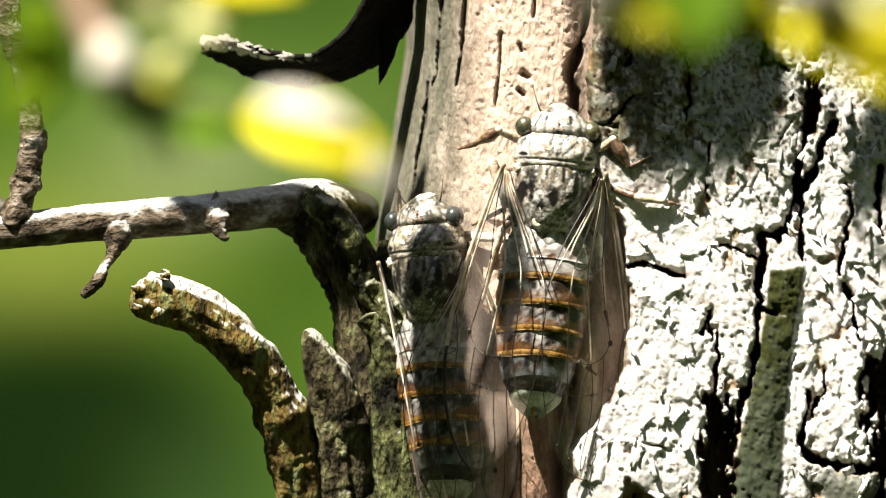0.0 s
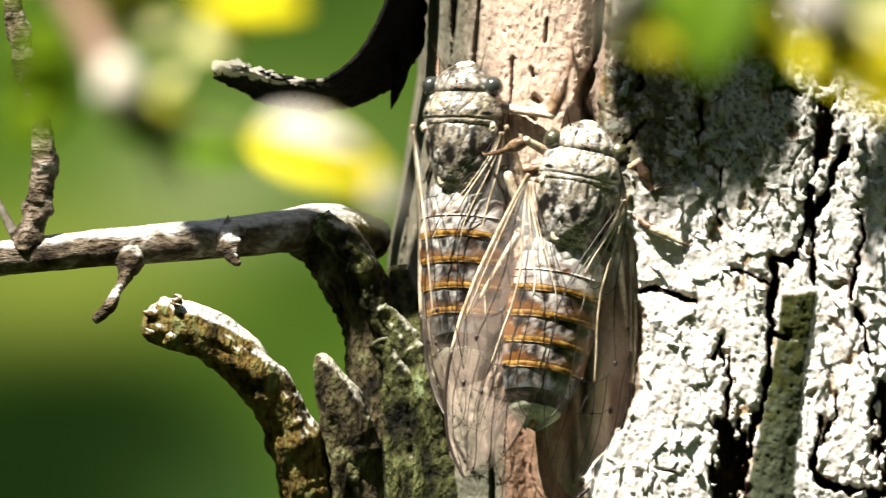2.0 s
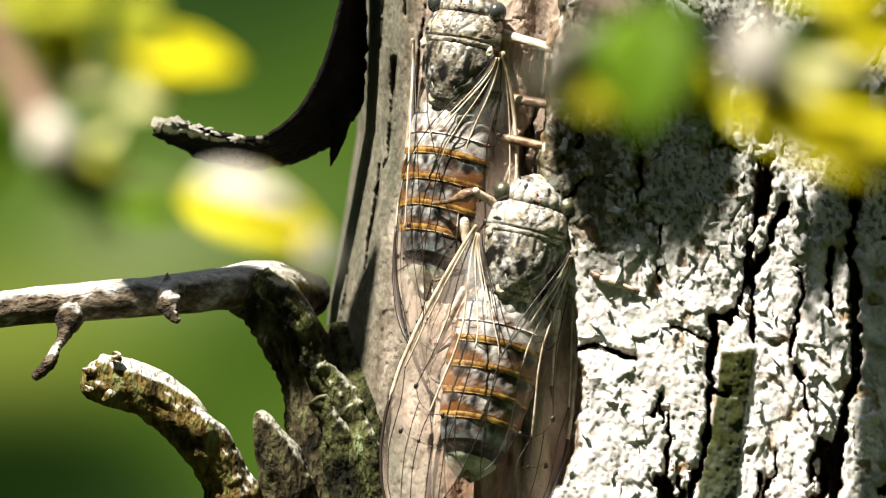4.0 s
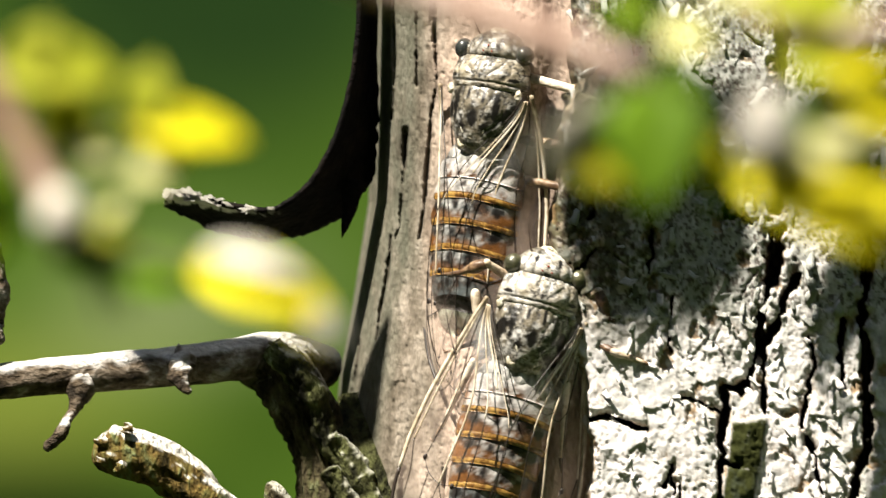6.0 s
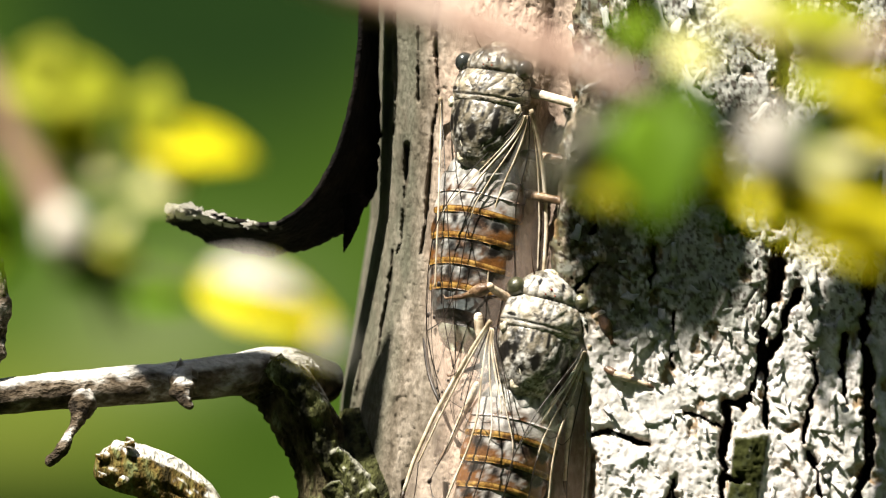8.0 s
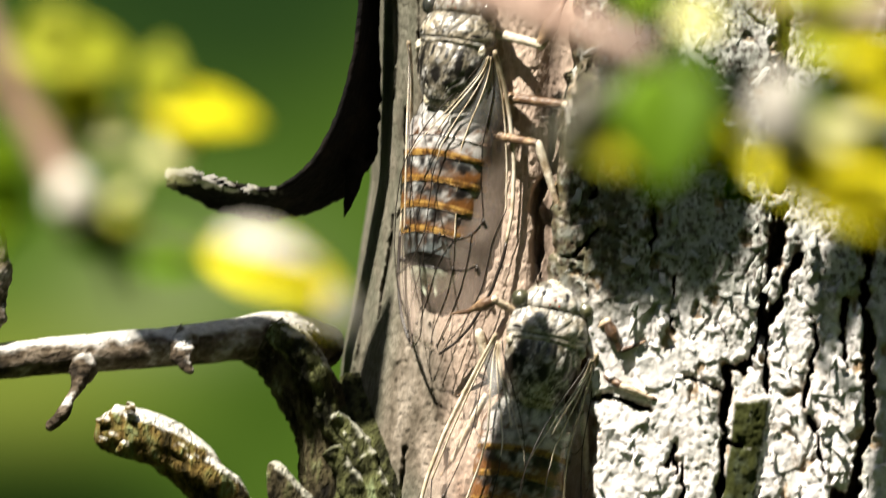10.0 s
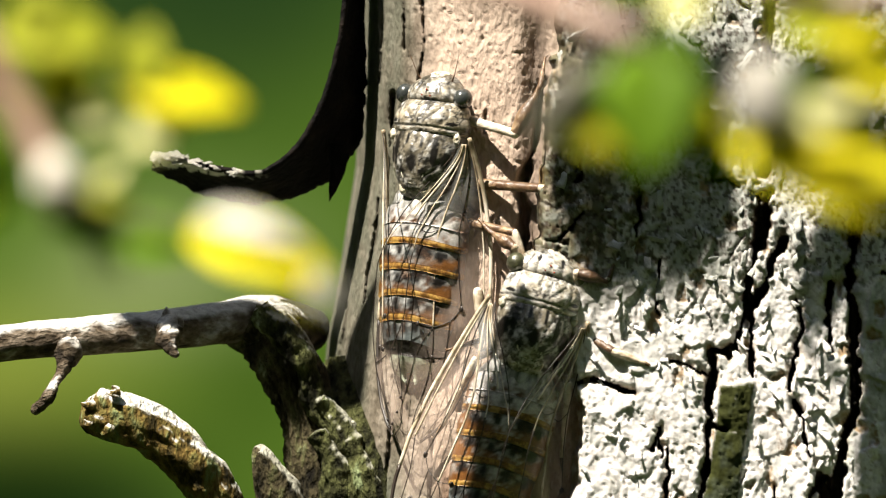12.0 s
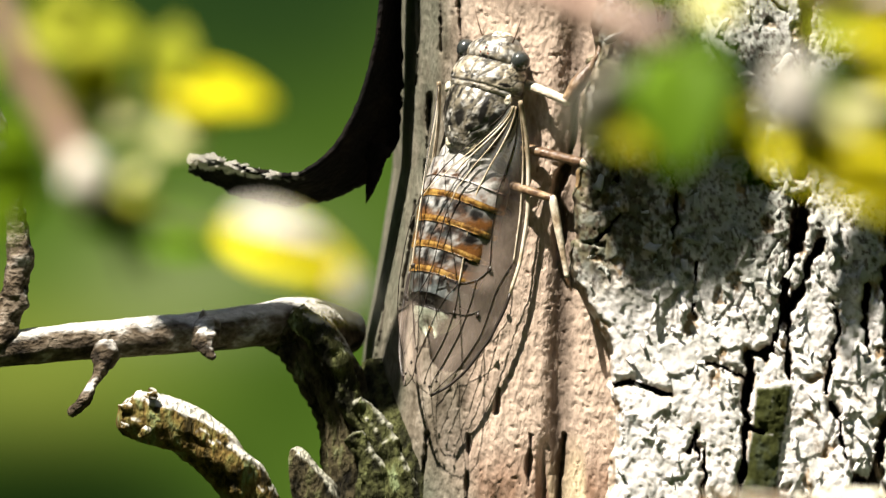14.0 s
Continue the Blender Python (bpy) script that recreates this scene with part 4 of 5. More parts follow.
VEINS = [  # line in wing coordinates, radius in mm, dark
    ([(0, 0), (0.15, 0), (0.4, 0), (0.6, 0), (0.8, 0), (0.94, 0), (1.0, 0.1)], 0.26, False),
    ([(0.01, 0.12), (0.15, 0.07), (0.4, 0.06), (0.52, 0.05)], 0.11, False),
    ([(0.02, 0.25), (0.12, 0.22), (0.3, 0.28), (0.45, 0.26), (0.56, 0.22)], 0.06, True),
    ([(0.02, 0.35), (0.15, 0.42), (0.32, 0.48), (0.5, 0.46), (0.62, 0.44)], 0.12, False),
    ([(0.02, 0.45), (0.14, 0.58), (0.3, 0.68), (0.48, 0.7), (0.6, 0.72), (0.7, 0.84), (0.74, 1.0)], 0.08, False),
    ([(0.02, 0.6), (0.12, 0.78), (0.24, 0.9), (0.36, 1.0)], 0.06, False),
    ([(0.01, 0.8), (0.1, 0.95), (0.2, 1.0), (0.4, 1.0), (0.6, 1.0), (0.8, 1.0), (0.93, 1.0), (1.0, 1.0)], 0.07, True),
    ([(0.52, 0.05), (0.64, 0.12), (0.78, 0.1), (0.9, 0.12), (0.98, 0.2)], 0.07, True),
    ([(0.62, 0.44), (0.72, 0.42), (0.84, 0.46), (0.965, 0.62)], 0.065, True),
    ([(0.6, 0.3), (0.74, 0.3), (0.86, 0.33), (0.985, 0.42)], 0.065, True),
    ([(0.62, 0.44), (0.7, 0.56), (0.82, 0.66), (0.93, 0.84)], 0.065, True),
    ([(0.6, 0.72), (0.7, 0.72), (0.8, 0.82), (0.88, 0.97)], 0.065, True),
    ([(0.56, 0.22), (0.6, 0.3), (0.62, 0.44), (0.61, 0.58), (0.6, 0.72)], 0.06, True),
    ([(0.7, 0.2), (0.72, 0.3), (0.72, 0.42), (0.72, 0.58), (0.71, 0.72)], 0.05, True),
    ([(0.02, 0.5), (0.08, 0.62), (0.17, 0.76), (0.26, 0.82)], 0.12, False),
    ([(0.3, 0.28), (0.33, 0.38), (0.32, 0.48)], 0.05, True), ([(0.3, 0.48), (0.31, 0.58), (0.3, 0.68)], 0.05, True)]
SPOTS = [(0.56, 0.22, 0.30), (0.61, 0.58, 0.26), (0.715, 0.2, 0.28), (0.72, 0.42, 0.22), (0.95, 0.32, 0.16), (0.96, 0.6, 0.15), (0.92, 0.82, 0.15), (0.87, 0.95, 0.15), (0.97, 0.44, 0.14)]


def build_wing(root, side, fold, thick):
    n, m = 46, 14
    verts, faces = [], []
    for i in range(n + 1):
        for j in range(m + 1):
            x, y, z = wing_point(side, i / n, j / m, 0.12 * (side > 0), fold)
            verts.append((x * MM, y * MM, z * MM))
    for i in range(n):
        for j in range(m):
            a = i * (m + 1) + j
            faces.append((a, a + 1, a + m + 2, a + m + 1))
    wing = part("forewing", (verts, faces), FILM, root, "clear wing with straw and dark veins")
    run, cross = np.repeat(np.arange(n + 1), m + 1) / n, np.tile(np.arange(m + 1), n + 1) / m
    add_attribute(wing, "painted_sheen", thick * np.clip(1.9 * fbm(cross * 5 + 3 + side, run * 9 + 7, 71, 3) - 0.35, 0.1, 1.2) * np.clip(0.2 + 1.6 * (run - 0.3), 0.12, 1) * np.clip(1.5 - 2.3 * cross * (run < 0.72), 0.03, 1))
    bv, bf = [], []
    for i in range(13):
        for j in range(11):
            x, y, z = wing_point(side, 0.02 + 0.34 * i / 12, 0.06 + 0.9 * j / 10, 0.02 + 0.12 * (side > 0) + 0.12 * math.sin(j * 1.9) * math.sin(math.pi * j / 10), fold)
            bv.append((x * MM, y * MM, z * MM))
    for i in range(12):
        for j in range(10):
            a = i * 11 + j
            bf.append((a, a + 1, a + 12, a + 11))
    base = part("wing_base", (bv, bf), MILK, wing, "milky folded wing base")
    q = np.array(bv) / MM
    run, cross = np.repeat(np.arange(13), 11) / 12, np.tile(np.arange(11), 13) / 10
    add_attribute(base, "milk", np.clip(1.1 - 1.2 * run, 0, 1) * np.clip(np.minimum(cross, 1 - cross) * 5, 0, 1) * np.clip(2.6 * fbm(cross * 7 + 9 + side, run * 2.5 + 5, 61, 2) - 0.9, 0, 1))
    for k, (line, r, dark) in enumerate(VEINS):
        if fold[1] > 55 and k in (2, 4, 5, 8, 10, 12, 13, 14, 15, 16):   # a steep wing shows few of them
            continue
        pts = along(line, 24)
        turn = 0.0 if dark else 0.62 if r > 0.1 else 0.36
        for lot, material in (([q for q in pts if q[0] <= turn + 0.02], VEIN), ([q for q in pts if q[0] >= turn - 0.02], DARKVEIN)):
            if len(lot) > 3:
                part("vein", mm_tube([(*wing_point(side, max(0, t), min(1, max(0, w)), 0.03 + 0.12 * (side > 0), fold), r * ((0.85 if material is VEIN else 0.8) - 0.25 * t)) for t, w in lot], 26, 6), material, wing)
    for t, w, r in SPOTS:
        part("spot", blob(*(q * MM for q in wing_point(side, t, w, 0.04 + 0.12 * (side > 0), fold)), r * 0.75 * MM, r * MM, 0.12 * MM, 6, 9), DARKVEIN, wing)
    hv, hf = [], []
    for i in range(21):
        for j in range(9):
            t, w = i / 20 * 0.58, j / 8
            x, y, z = wing_point(side, t, 0.2 + 0.6 * w * max(0.0, 1 - (t / 0.58) ** 5) ** 0.5, -0.5, fold)
            hv.append((x * MM, (y - 1.2) * MM, z * MM))
    for i in range(20):
        for j in range(8):
            a = i * 9 + j
            hf.append((a, a + 1, a + 10, a + 9))
    part("hindwing", (hv, hf), HINDFILM, root)
    return wing


def build_leg(root, name, joints, radii, spines=False):
    """Coxa, knee, ankle and claw, in mm. The leg turns about its coxa."""
    o = Vector(joints[0])
    q = [Vector(j) - o for j in joints]

    def limb(a, b, ra, rb, fat=1.0):
        ra, rb = ra * 1.2, rb * 1.2
        mid = a.lerp(b, 0.4)
        return mm_tube([(*a, ra), (*a.lerp(b, 0.12), ra * 1.1), (*mid, ra * fat), (*a.lerp(b, 0.8), rb * 1.05), (*b, rb)], 18, 9)

    leg = part(name, limb(q[0], q[1], radii[0] * (0.7 if spines else 1), radii[1] * (0.8 if spines else 1)), LEG if spines else DARKLEG, root)
    leg.location = o * MM
    part("tibia", limb(q[1], q[2], radii[1], radii[2], 1.4 if spines else 1.0), DARKLEG if spines else LEG, leg, "dark brown tibia" if spines else "straw-coloured tibia")
    part("tarsus", join(limb(q[2], q[3], radii[2] * 0.8, radii[2] * 0.45), limb(q[3], q[3] + Vector((0.25 * (1 if q[3].x > 0 else -1), 0.3, -0.2)), 0.06, 0.02)), DARKLEG, leg)
    part("knee", blob(*(c * MM for c in q[1]), *(3 * [radii[1] * 1.15 * MM]), 8, 10), LEG, leg)
    if spines:
        a, b = q[0].lerp(q[1], 0.55), (q[1] - q[0]).normalized()
        part("spine", mm_tube([(*a, 0.16), (*(a + b * 0.5 + Vector((0, 0.1, -0.7))), 0.02)], 8, 6), DARKLEG, leg)
    return leg


def mirrored(q, lines):
    """Distance in mm to lines drawn on the right half and mirrored to the left."""
    wob = 0.16 * (fbm(q[:, 0] * 2.1 + 9, q[:, 1] * 2.1 + 30, 13, 3) - 0.5)
    return np.minimum.reduce([line_near(np.abs(q[:, 0] + wob), q[:, 1] + wob, l) for l in lines])


def sculpt(ob, grooves, swells, blots, dusty, seed, straw=0.0):
    """Cuts grooves into a plate's upper side and raises swellings on it; blots: black markings (x, y, half width, half length).
    dusty: how far pale bloom covers it."""
    me = ob.data
    q = np.array([p.co for p in me.vertices]) / MM
    x = np.abs(q[:, 0])
    up = np.clip((q[:, 2] - 3.4) / 1.2, 0, 1)
    d = mirrored(q, grooves)
    rise = np.zeros(len(q))
    for cx, cy, wx, wy, h in swells:
        rise = np.maximum(rise, h * np.exp(-((x - cx) / wx) ** 2 - ((q[:, 1] - cy) / wy) ** 2))
    fine = fbm(q[:, 0] * 3.2 + 40, q[:, 1] * 3.2 + 50, seed, 4)
    z = q[:, 2] + up * (0.6 * rise - 0.10 * np.exp(-(d / 0.14) ** 2) + 0.07 * (fine - 0.5))
    co = np.stack([q[:, 0], q[:, 1], z], axis=1) * MM
    me.vertices.foreach_set("co", co.astype(np.float32).ravel())
    me.update()
    mark = np.clip((1.15 - d / 0.15) * np.clip(4.0 * fine - 1.3, 0.0, 1), 0, 1)
    edge = 0.5 * (fbm(q[:, 0] * 2.4 + 70, q[:, 1] * 2.4 + 20, seed + 3, 3) - 0.5)
    for cx, cy, wx, wy in blots:
        mark = np.maximum(mark, np.clip((1.0 + edge * 1.6 - np.hypot((x - cx) / wx, (q[:, 1] - cy) / wy)) * 5, 0, 1))
    web = np.abs(fbm(q[:, 0] * 3.4 + 20, q[:, 1] * 2.6 + 60, seed + 7, 3) - 0.5)   # fine dark tracery
    mark = np.maximum(mark, np.clip(1.4 - web / 0.05, 0, 0.95) * np.clip(1.6 - 1.1 * dusty, 0.5, 1) * np.clip(3.4 * fbm(q[:, 0] * 0.9 + 3, q[:, 1] * 0.9 + 8, seed + 9, 2) - 0.9, 0, 1))
    add_attribute(ob, "mark", mark)
    bloom = dusty * 1.1 - 0.12 + 2.8 * (fine - 0.5) + 0.5 * (fbm(q[:, 0] * 1.1 + 5, q[:, 1] * 1.1 + 15, seed + 11, 2) - 0.5) + 0.25 * np.clip(rise * 3, 0, 1)
    add_attribute(ob, "dust", np.clip(bloom, 0, 0.92) * np.clip(up * 1.5, 0.25, 1))
    add_attribute(ob, "straw", np.clip(straw * np.clip(2.6 * fbm(q[:, 0] * 1.3 + 15, q[:, 1] * 1.3 + 5, seed + 15, 3) - 0.9, 0, 1), 0, 0.8))
    return ob


def build_cicada(label, legs, folds, dusty, eyes):
    root = tagged(new("cicada"), label, "cicada", "cicadas on the bark")
    # abdomen: two silvery plates, four dark ones with amber rims, a slate one
    edges = [0.6, -1.0, -2.8, -5.1, -7.4, -9.6, -11.7]
    wide = lambda y: float(np.interp(-y, [-2, 1, 4, 7, 9.6, 11.6, 13.2, 14.8], [3.6, 4.0, 4.0, 3.8, 3.4, 2.8, 1.8, 0.5]))
    high = lambda y: float(np.interp(-y, [-2, 1, 4, 7, 9.6, 11.6, 13.2, 14.8], [2.4, 2.6, 2.6, 2.45, 2.2, 1.9, 1.2, 0.4]))
    for i, (a, b) in enumerate(zip(edges, edges[1:])):
        s = []
        for k in range(12):
            f = k / 11
            y = a + 0.2 + (b - a - 0.2) * f
            grow = 1 + 0.05 * math.sin(f * math.pi * 0.72)
            s.append((y, wide(y) * grow, high(y) * grow, 2.75 - 0.02 * i))
        seg = part("abdomen_plate", loft(s, 88, 0.03, i, 0.5), SEGMENT, root, "silvery dusted plate" if i < 2 else "slate grey plate" if i == 5 else "dark brown glossy plate with pale dusting and painted glints")
        q = np.array([p.co for p in seg.data.vertices]) / MM
        fine = fbm(q[:, 0] * 3.0 + 7 * i + 40, q[:, 1] * 3.0 + 30, 5 + i, 4)
        soft = fbm(q[:, 0] * 0.9 + 17 * i + 40, q[:, 1] * 0.9 + 30, 8 + i, 2)
        x, top = np.abs(q[:, 0]), np.clip((q[:, 2] - 3) / 1.0, 0, 1)
        back = np.clip((1.25 - (q[:, 1] - 0.5 * (q[:, 0] / 4) ** 2 - b)) / 1.0, 0, 1)   # towards the rear rim
        add_attribute(seg, "rust", np.clip(back * 1.5 + 1.8 * (soft - 0.5) - 0.31 + 0.36 * dusty + 0.9 * (fine - 0.5), 0, 0.95) * (0 if i == 5 else 0.5 if i == 0 else 1))
        # slate and frost: plate grey and silver dusting, with glints painted in
        add_attribute(seg, "slate", np.clip((0.8 if i == 5 else 0.40 - 0.32 * dusty) + 1.6 * (soft - 0.5) + 1.4 * (fine - 0.5) - 0.5 * back * (i < 5), 0, 0.9))
        mid = np.clip(1.25 - x / 1.15, 0, 1)
        silver = 0.95 if i < 2 else 0.13 + 0.34 * max(0.0, dusty - 0.4) * mid * (i < 5) / 0.5
        add_attribute(seg, "frost", np.clip(silver + 2.0 * (fine - 0.5) + 0.9 * (soft - 0.5) - 0.35 * back - 0.12, 0, 0.85) * top)
        blot = np.maximum(1 - np.hypot((x - 1.05) / 0.32, (q[:, 1] - a + 0.75) / 0.55), 1 - np.hypot((x - 2.9) / 0.5, (q[:, 1] - a + 0.9) / 0.6)) + 1.6 * (fine - 0.5)
        add_attribute(seg, "mark", np.clip(np.maximum(blot * 3, 1.3 - (a + 0.15 - q[:, 1] - 0.5 * (q[:, 0] / 4) ** 2) / 0.28), 0, 0.95) * (0.5 if i < 2 else 1.0))
        if 0 < i < 5:
            band = [(b + 0.54, wide(b) * 1.035, high(b) * 1.04, 2.75), (b + 0.42, wide(b) * 1.06, high(b) * 1.065, 2.75), (b + 0.08, wide(b) * 1.06, high(b) * 1.065, 2.75), (b - 0.05, wide(b) * 1.02, high(b) * 1.02, 2.75)]
            part("amber_band", loft(band, 64, 0.03, i, 0.5), BAND, seg, "amber rim")
    part("tail_crescent", loft([(y, wide(y) * 1.05, high(y) * 1.05, 2.7) for y in (-11.4, -11.9, -12.4, -12.8)], 40, 0.05, 4, 0.7), BLACK, root)
    part("tail_plate", loft([(y, wide(y) * k, high(y) * k, 2.7) for y, k in ((-12.3, 1.0), (-12.6, 1.06), (-13.0, 1.08), (-13.5, 1.05), (-14.0, 0.9), (-14.4, 0.55))], 40, 0.06, 3, 0.9), TAIL, root, "pale greenish waxy tail plate")
    part("tail_tip", blob(0, -14.3 * MM, 2.7 * MM, 0.5 * MM, 0.7 * MM, 0.5 * MM, 10, 14, 0.2, 6), BAND, root)
    # thorax
    meso = part("mesonotum", loft(along([(7.35, 3.15, 2.55, 3.4), (6.7, 3.35, 2.72, 3.5), (5.4, 3.4, 2.95, 3.6), (3.8, 3.1, 2.95, 3.6), (2.6, 2.6, 2.7, 3.5), (1.6, 2.4, 2.3, 3.3), (1.0, 2.2, 2.0, 3.1)], 84), 128, 0.02, 7), CHITIN, root, "black and grey patterned domed back")
    sculpt(meso, [[(0.05, 7.3), (0.1, 5.6)], [(2.45, 6.4), (2.55, 5.2), (2.1, 3.9), (1.2, 3.2)], [(1.5, 7.2), (1.35, 6.2), (0.9, 5.0)]], [(0, 5.4, 1.7, 1.6, 0.12), (0.9, 2.0, 0.5, 0.45, 0.3)],
           [(0.75, 6.5, 0.22, 0.85), (1.95, 5.4, 0.32, 1.5), (1.05, 3.55, 0.35, 0.4), (2.75, 4.6, 0.5, 1.1), (0.0, 4.2, 0.5, 0.9)], -0.1 + 0.40 * dusty, 3, 0.35)
    part("scutellum_rim", mm_tube([(-1.2, 3.6, 6.2, 0.03), (-1.0, 3.1, 6.1, 0.11), (-0.6, 2.7, 6.0, 0.16), (0, 2.5, 5.95, 0.18), (0.6, 2.7, 6.0, 0.16), (1.0, 3.1, 6.1, 0.11), (1.2, 3.6, 6.2, 0.03)], 36, 10, 0.2, 3), PALE, meso, "pale raised rim")
    for s in (-1, 1):
        part("scutellum_lobe", mm_tube([(s * 0.5, 2.4, 5.75, 0.1), (s * 0.8, 1.9, 5.55, 0.24), (s * 1.2, 1.8, 5.4, 0.3), (s * 1.4, 2.2, 5.4, 0.24), (s * 1.2, 2.6, 5.6, 0.1)], 30, 10, 0.2, 5 + s), PALE, meso, "pale rounded lobe")
    meta = part("metanotum", loft([(2.0, 2.6, 2.0, 3.0), (1.4, 3.0, 2.25, 2.95), (0.6, 3.4, 2.4, 2.9), (-0.1, 3.5, 2.5, 2.85), (-0.4, 3.5, 2.4, 2.8)], 60, 0.1, 9), CHITIN, root, "silvery plate between the wing roots")
    sculpt(meta, [[(0.7, 1.9), (0.85, 0.9), (0.6, -0.3)], [(1.9, 1.4), (1.7, 0.2)]], [(0.0, 0.7, 0.5, 0.5, 0.2), (1.4, 0.5, 0.5, 0.5, 0.25)], [(1.2, 1.2, 0.3, 0.5)], 0.75, 23)
    pro = part("pronotum", loft(along([(9.9, 2.7, 1.9, 3.3), (9.4, 3.3, 2.3, 3.4), (8.6, 3.5, 2.6, 3.5), (8.0, 3.65, 2.72, 3.5), (7.5, 3.65, 2.70, 3.5), (7.15, 3.6, 2.62, 3.5), (6.95, 3.4, 2.45, 3.5)], 56), 128, 0.02, 12), CHITIN, root, "pale lobed collar with dark furrows")
    sculpt(pro, [[(0.35, 9.9), (0.55, 9.2), (0.3, 8.4), (0.6, 7.85)], [(1.75, 9.9), (1.7, 9.2), (1.1, 8.5), (0.5, 8.1)], [(2.3, 9.6), (2.55, 8.7), (2.2, 7.9)], [(0.0, 7.62), (1.5, 7.6), (3.0, 7.5), (3.9, 7.4)]],
           [(1.1, 9.2, 0.55, 0.4, 0.26), (1.7, 8.3, 0.5, 0.35, 0.24), (3.0, 8.7, 0.4, 0.5, 0.22), (0.0, 9.0, 0.2, 0.5, 0.14)], [(0.0, 8.05, 0.25, 0.3), (2.9, 7.95, 0.5, 0.18)], 0.16 + 0.6 * dusty, 11, 0.8)
    for s in (-1, 1):
        part("shoulder", blob(s * 3.25 * MM, 6.7 * MM, 4.6 * MM, 0.36 * MM, 0.5 * MM, 0.3 * MM, 12, 16, 0.4, s), PALE, pro, "pale shoulder at the wing root")
    part("belly", loft([(9.0, 2.2, 1.2, 1.9), (6.0, 3.0, 1.6, 1.9), (2.0, 2.8, 1.5, 1.9), (-2.0, 2.6, 1.2, 1.9)], 18, 0.08, 16), PALE, root)
    # head
    head = part("head", loft(along([(9.6, 2.85, 1.7, 3.2), (10.2, 3.0, 1.95, 3.25), (10.9, 2.75, 1.9, 3.2), (11.6, 2.15, 1.65, 3.0), (12.1, 1.5, 1.25, 2.8), (12.45, 0.7, 0.7, 2.6)], 48), 112, 0.02, 18), CHITIN, root, "grey patterned head")
    sculpt(head, [[(1.1, 9.8), (1.2, 10.6), (0.9, 11.4)], [(2.1, 9.9), (2.0, 10.7), (1.6, 11.5)], [(0.0, 9.75), (1.5, 9.75), (2.8, 9.8)]], [(1.6, 10.7, 0.4, 0.6, 0.18), (0.45, 10.5, 0.5, 0.5, 0.14), (0.0, 11.5, 0.6, 0.4, 0.2)],
           [(0.0, 10.0, 0.5, 0.25), (1.05, 11.3, 0.22, 0.4)], 0.2 + 0.6 * dusty, 17, 0.6)
    part("frons", blob(0, 11.9 * MM, 2.7 * MM, 1.1 * MM, 0.75 * MM, 1.4 * MM, 14, 18, 0.15, 3), PALE, head)
    for x, y in ((0, 10.85), (-0.42, 10.35), (0.42, 10.35)):
        part("ocellus", blob(x * MM, y * MM, 5.2 * MM, 0.1 * MM, 0.1 * MM, 0.1 * MM, 6, 8), OCELLUS, head)
    for s in (-1, 1):
        part("eye", blob(s * 2.95 * MM, 10.35 * MM, 3.75 * MM, 0.85 * MM, 0.92 * MM, 0.95 * MM, 16, 24, 0.02, s), eyes, head, "glossy rounded eye")
        part("antenna", mm_tube([(s * 1.5, 11.6, 3.6, 0.12), (s * 1.9, 12.3, 3.9, 0.06), (s * 2.3, 13.3, 4.3, 0.035), (s * 2.6, 14.2, 4.6, 0.015)], 14, 6), DARKLEG, head)
    for s in (-1, 1):
        build_wing(root, s, folds[s > 0], 0.78 - 0.28 * dusty)
    made = {}
    for key, name, joints, radii, spines in legs:
        made[key] = build_leg(root, name, joints, radii, spines)
    return root, made


def leg_set(s, reach=1.0):
    """Front, middle and hind leg of one side: s is 1 for the right."""
    s = s * reach
    return [("front" + "lr"[s > 0], "front_leg", [(s / reach * 2.6, 9.0, 2.2), (s * 5.6, 8.6, 3.0), (s * 7.6, 11.8, 1.2), (s * 8.2, 13.0, 0.4)], (0.5, 0.34, 0.2), True),
            ("mid" + "lr"[s > 0], "middle_leg", [(s / reach * 2.8, 5.5, 1.6), (s * 6.4, 4.6, 2.8), (s * 9.6, 3.0, 0.8), (s * 11.2, 1.8, 0.3)], (0.36, 0.28, 0.18), False),
            ("hind" + "lr"[s > 0], "hind_leg", [(s / reach * 2.8, 2.6, 1.5), (s * 5.2, 1.2, 2.8), (s * 6.6, -5.2, 0.9), (s * 7.2, -6.6, 0.3)], (0.36, 0.26, 0.17), False)]


def on_bark(u, v, lean, roll=0.0, pitch=0.0, y=0.0):
    """The pose of a cicada whose middle shows at u, v, head up and leaning lean degrees to the right, back towards the camera.
    roll turns its back to the right, pitch lifts its head off the bark; y: depth in mm."""
    up = Matrix(((1, 0, 0, 0), (0, 0, -1, 0), (0, 1, 0, 0), (0, 0, 0, 1)))   # its z towards the camera, its y up
    turn = Matrix.Rotation(radians(lean), 4, "Y") @ up @ Matrix.Rotation(radians(roll), 4, "Y") @ Matrix.Rotation(radians(pitch), 4, "X")
    return Matrix.Translation(P(u, v, (y - 4) * MM)) @ turn @ Matrix.Translation((0, 0, -4 * MM))


build_ground()
build_backdrop()
tree = build_tree()

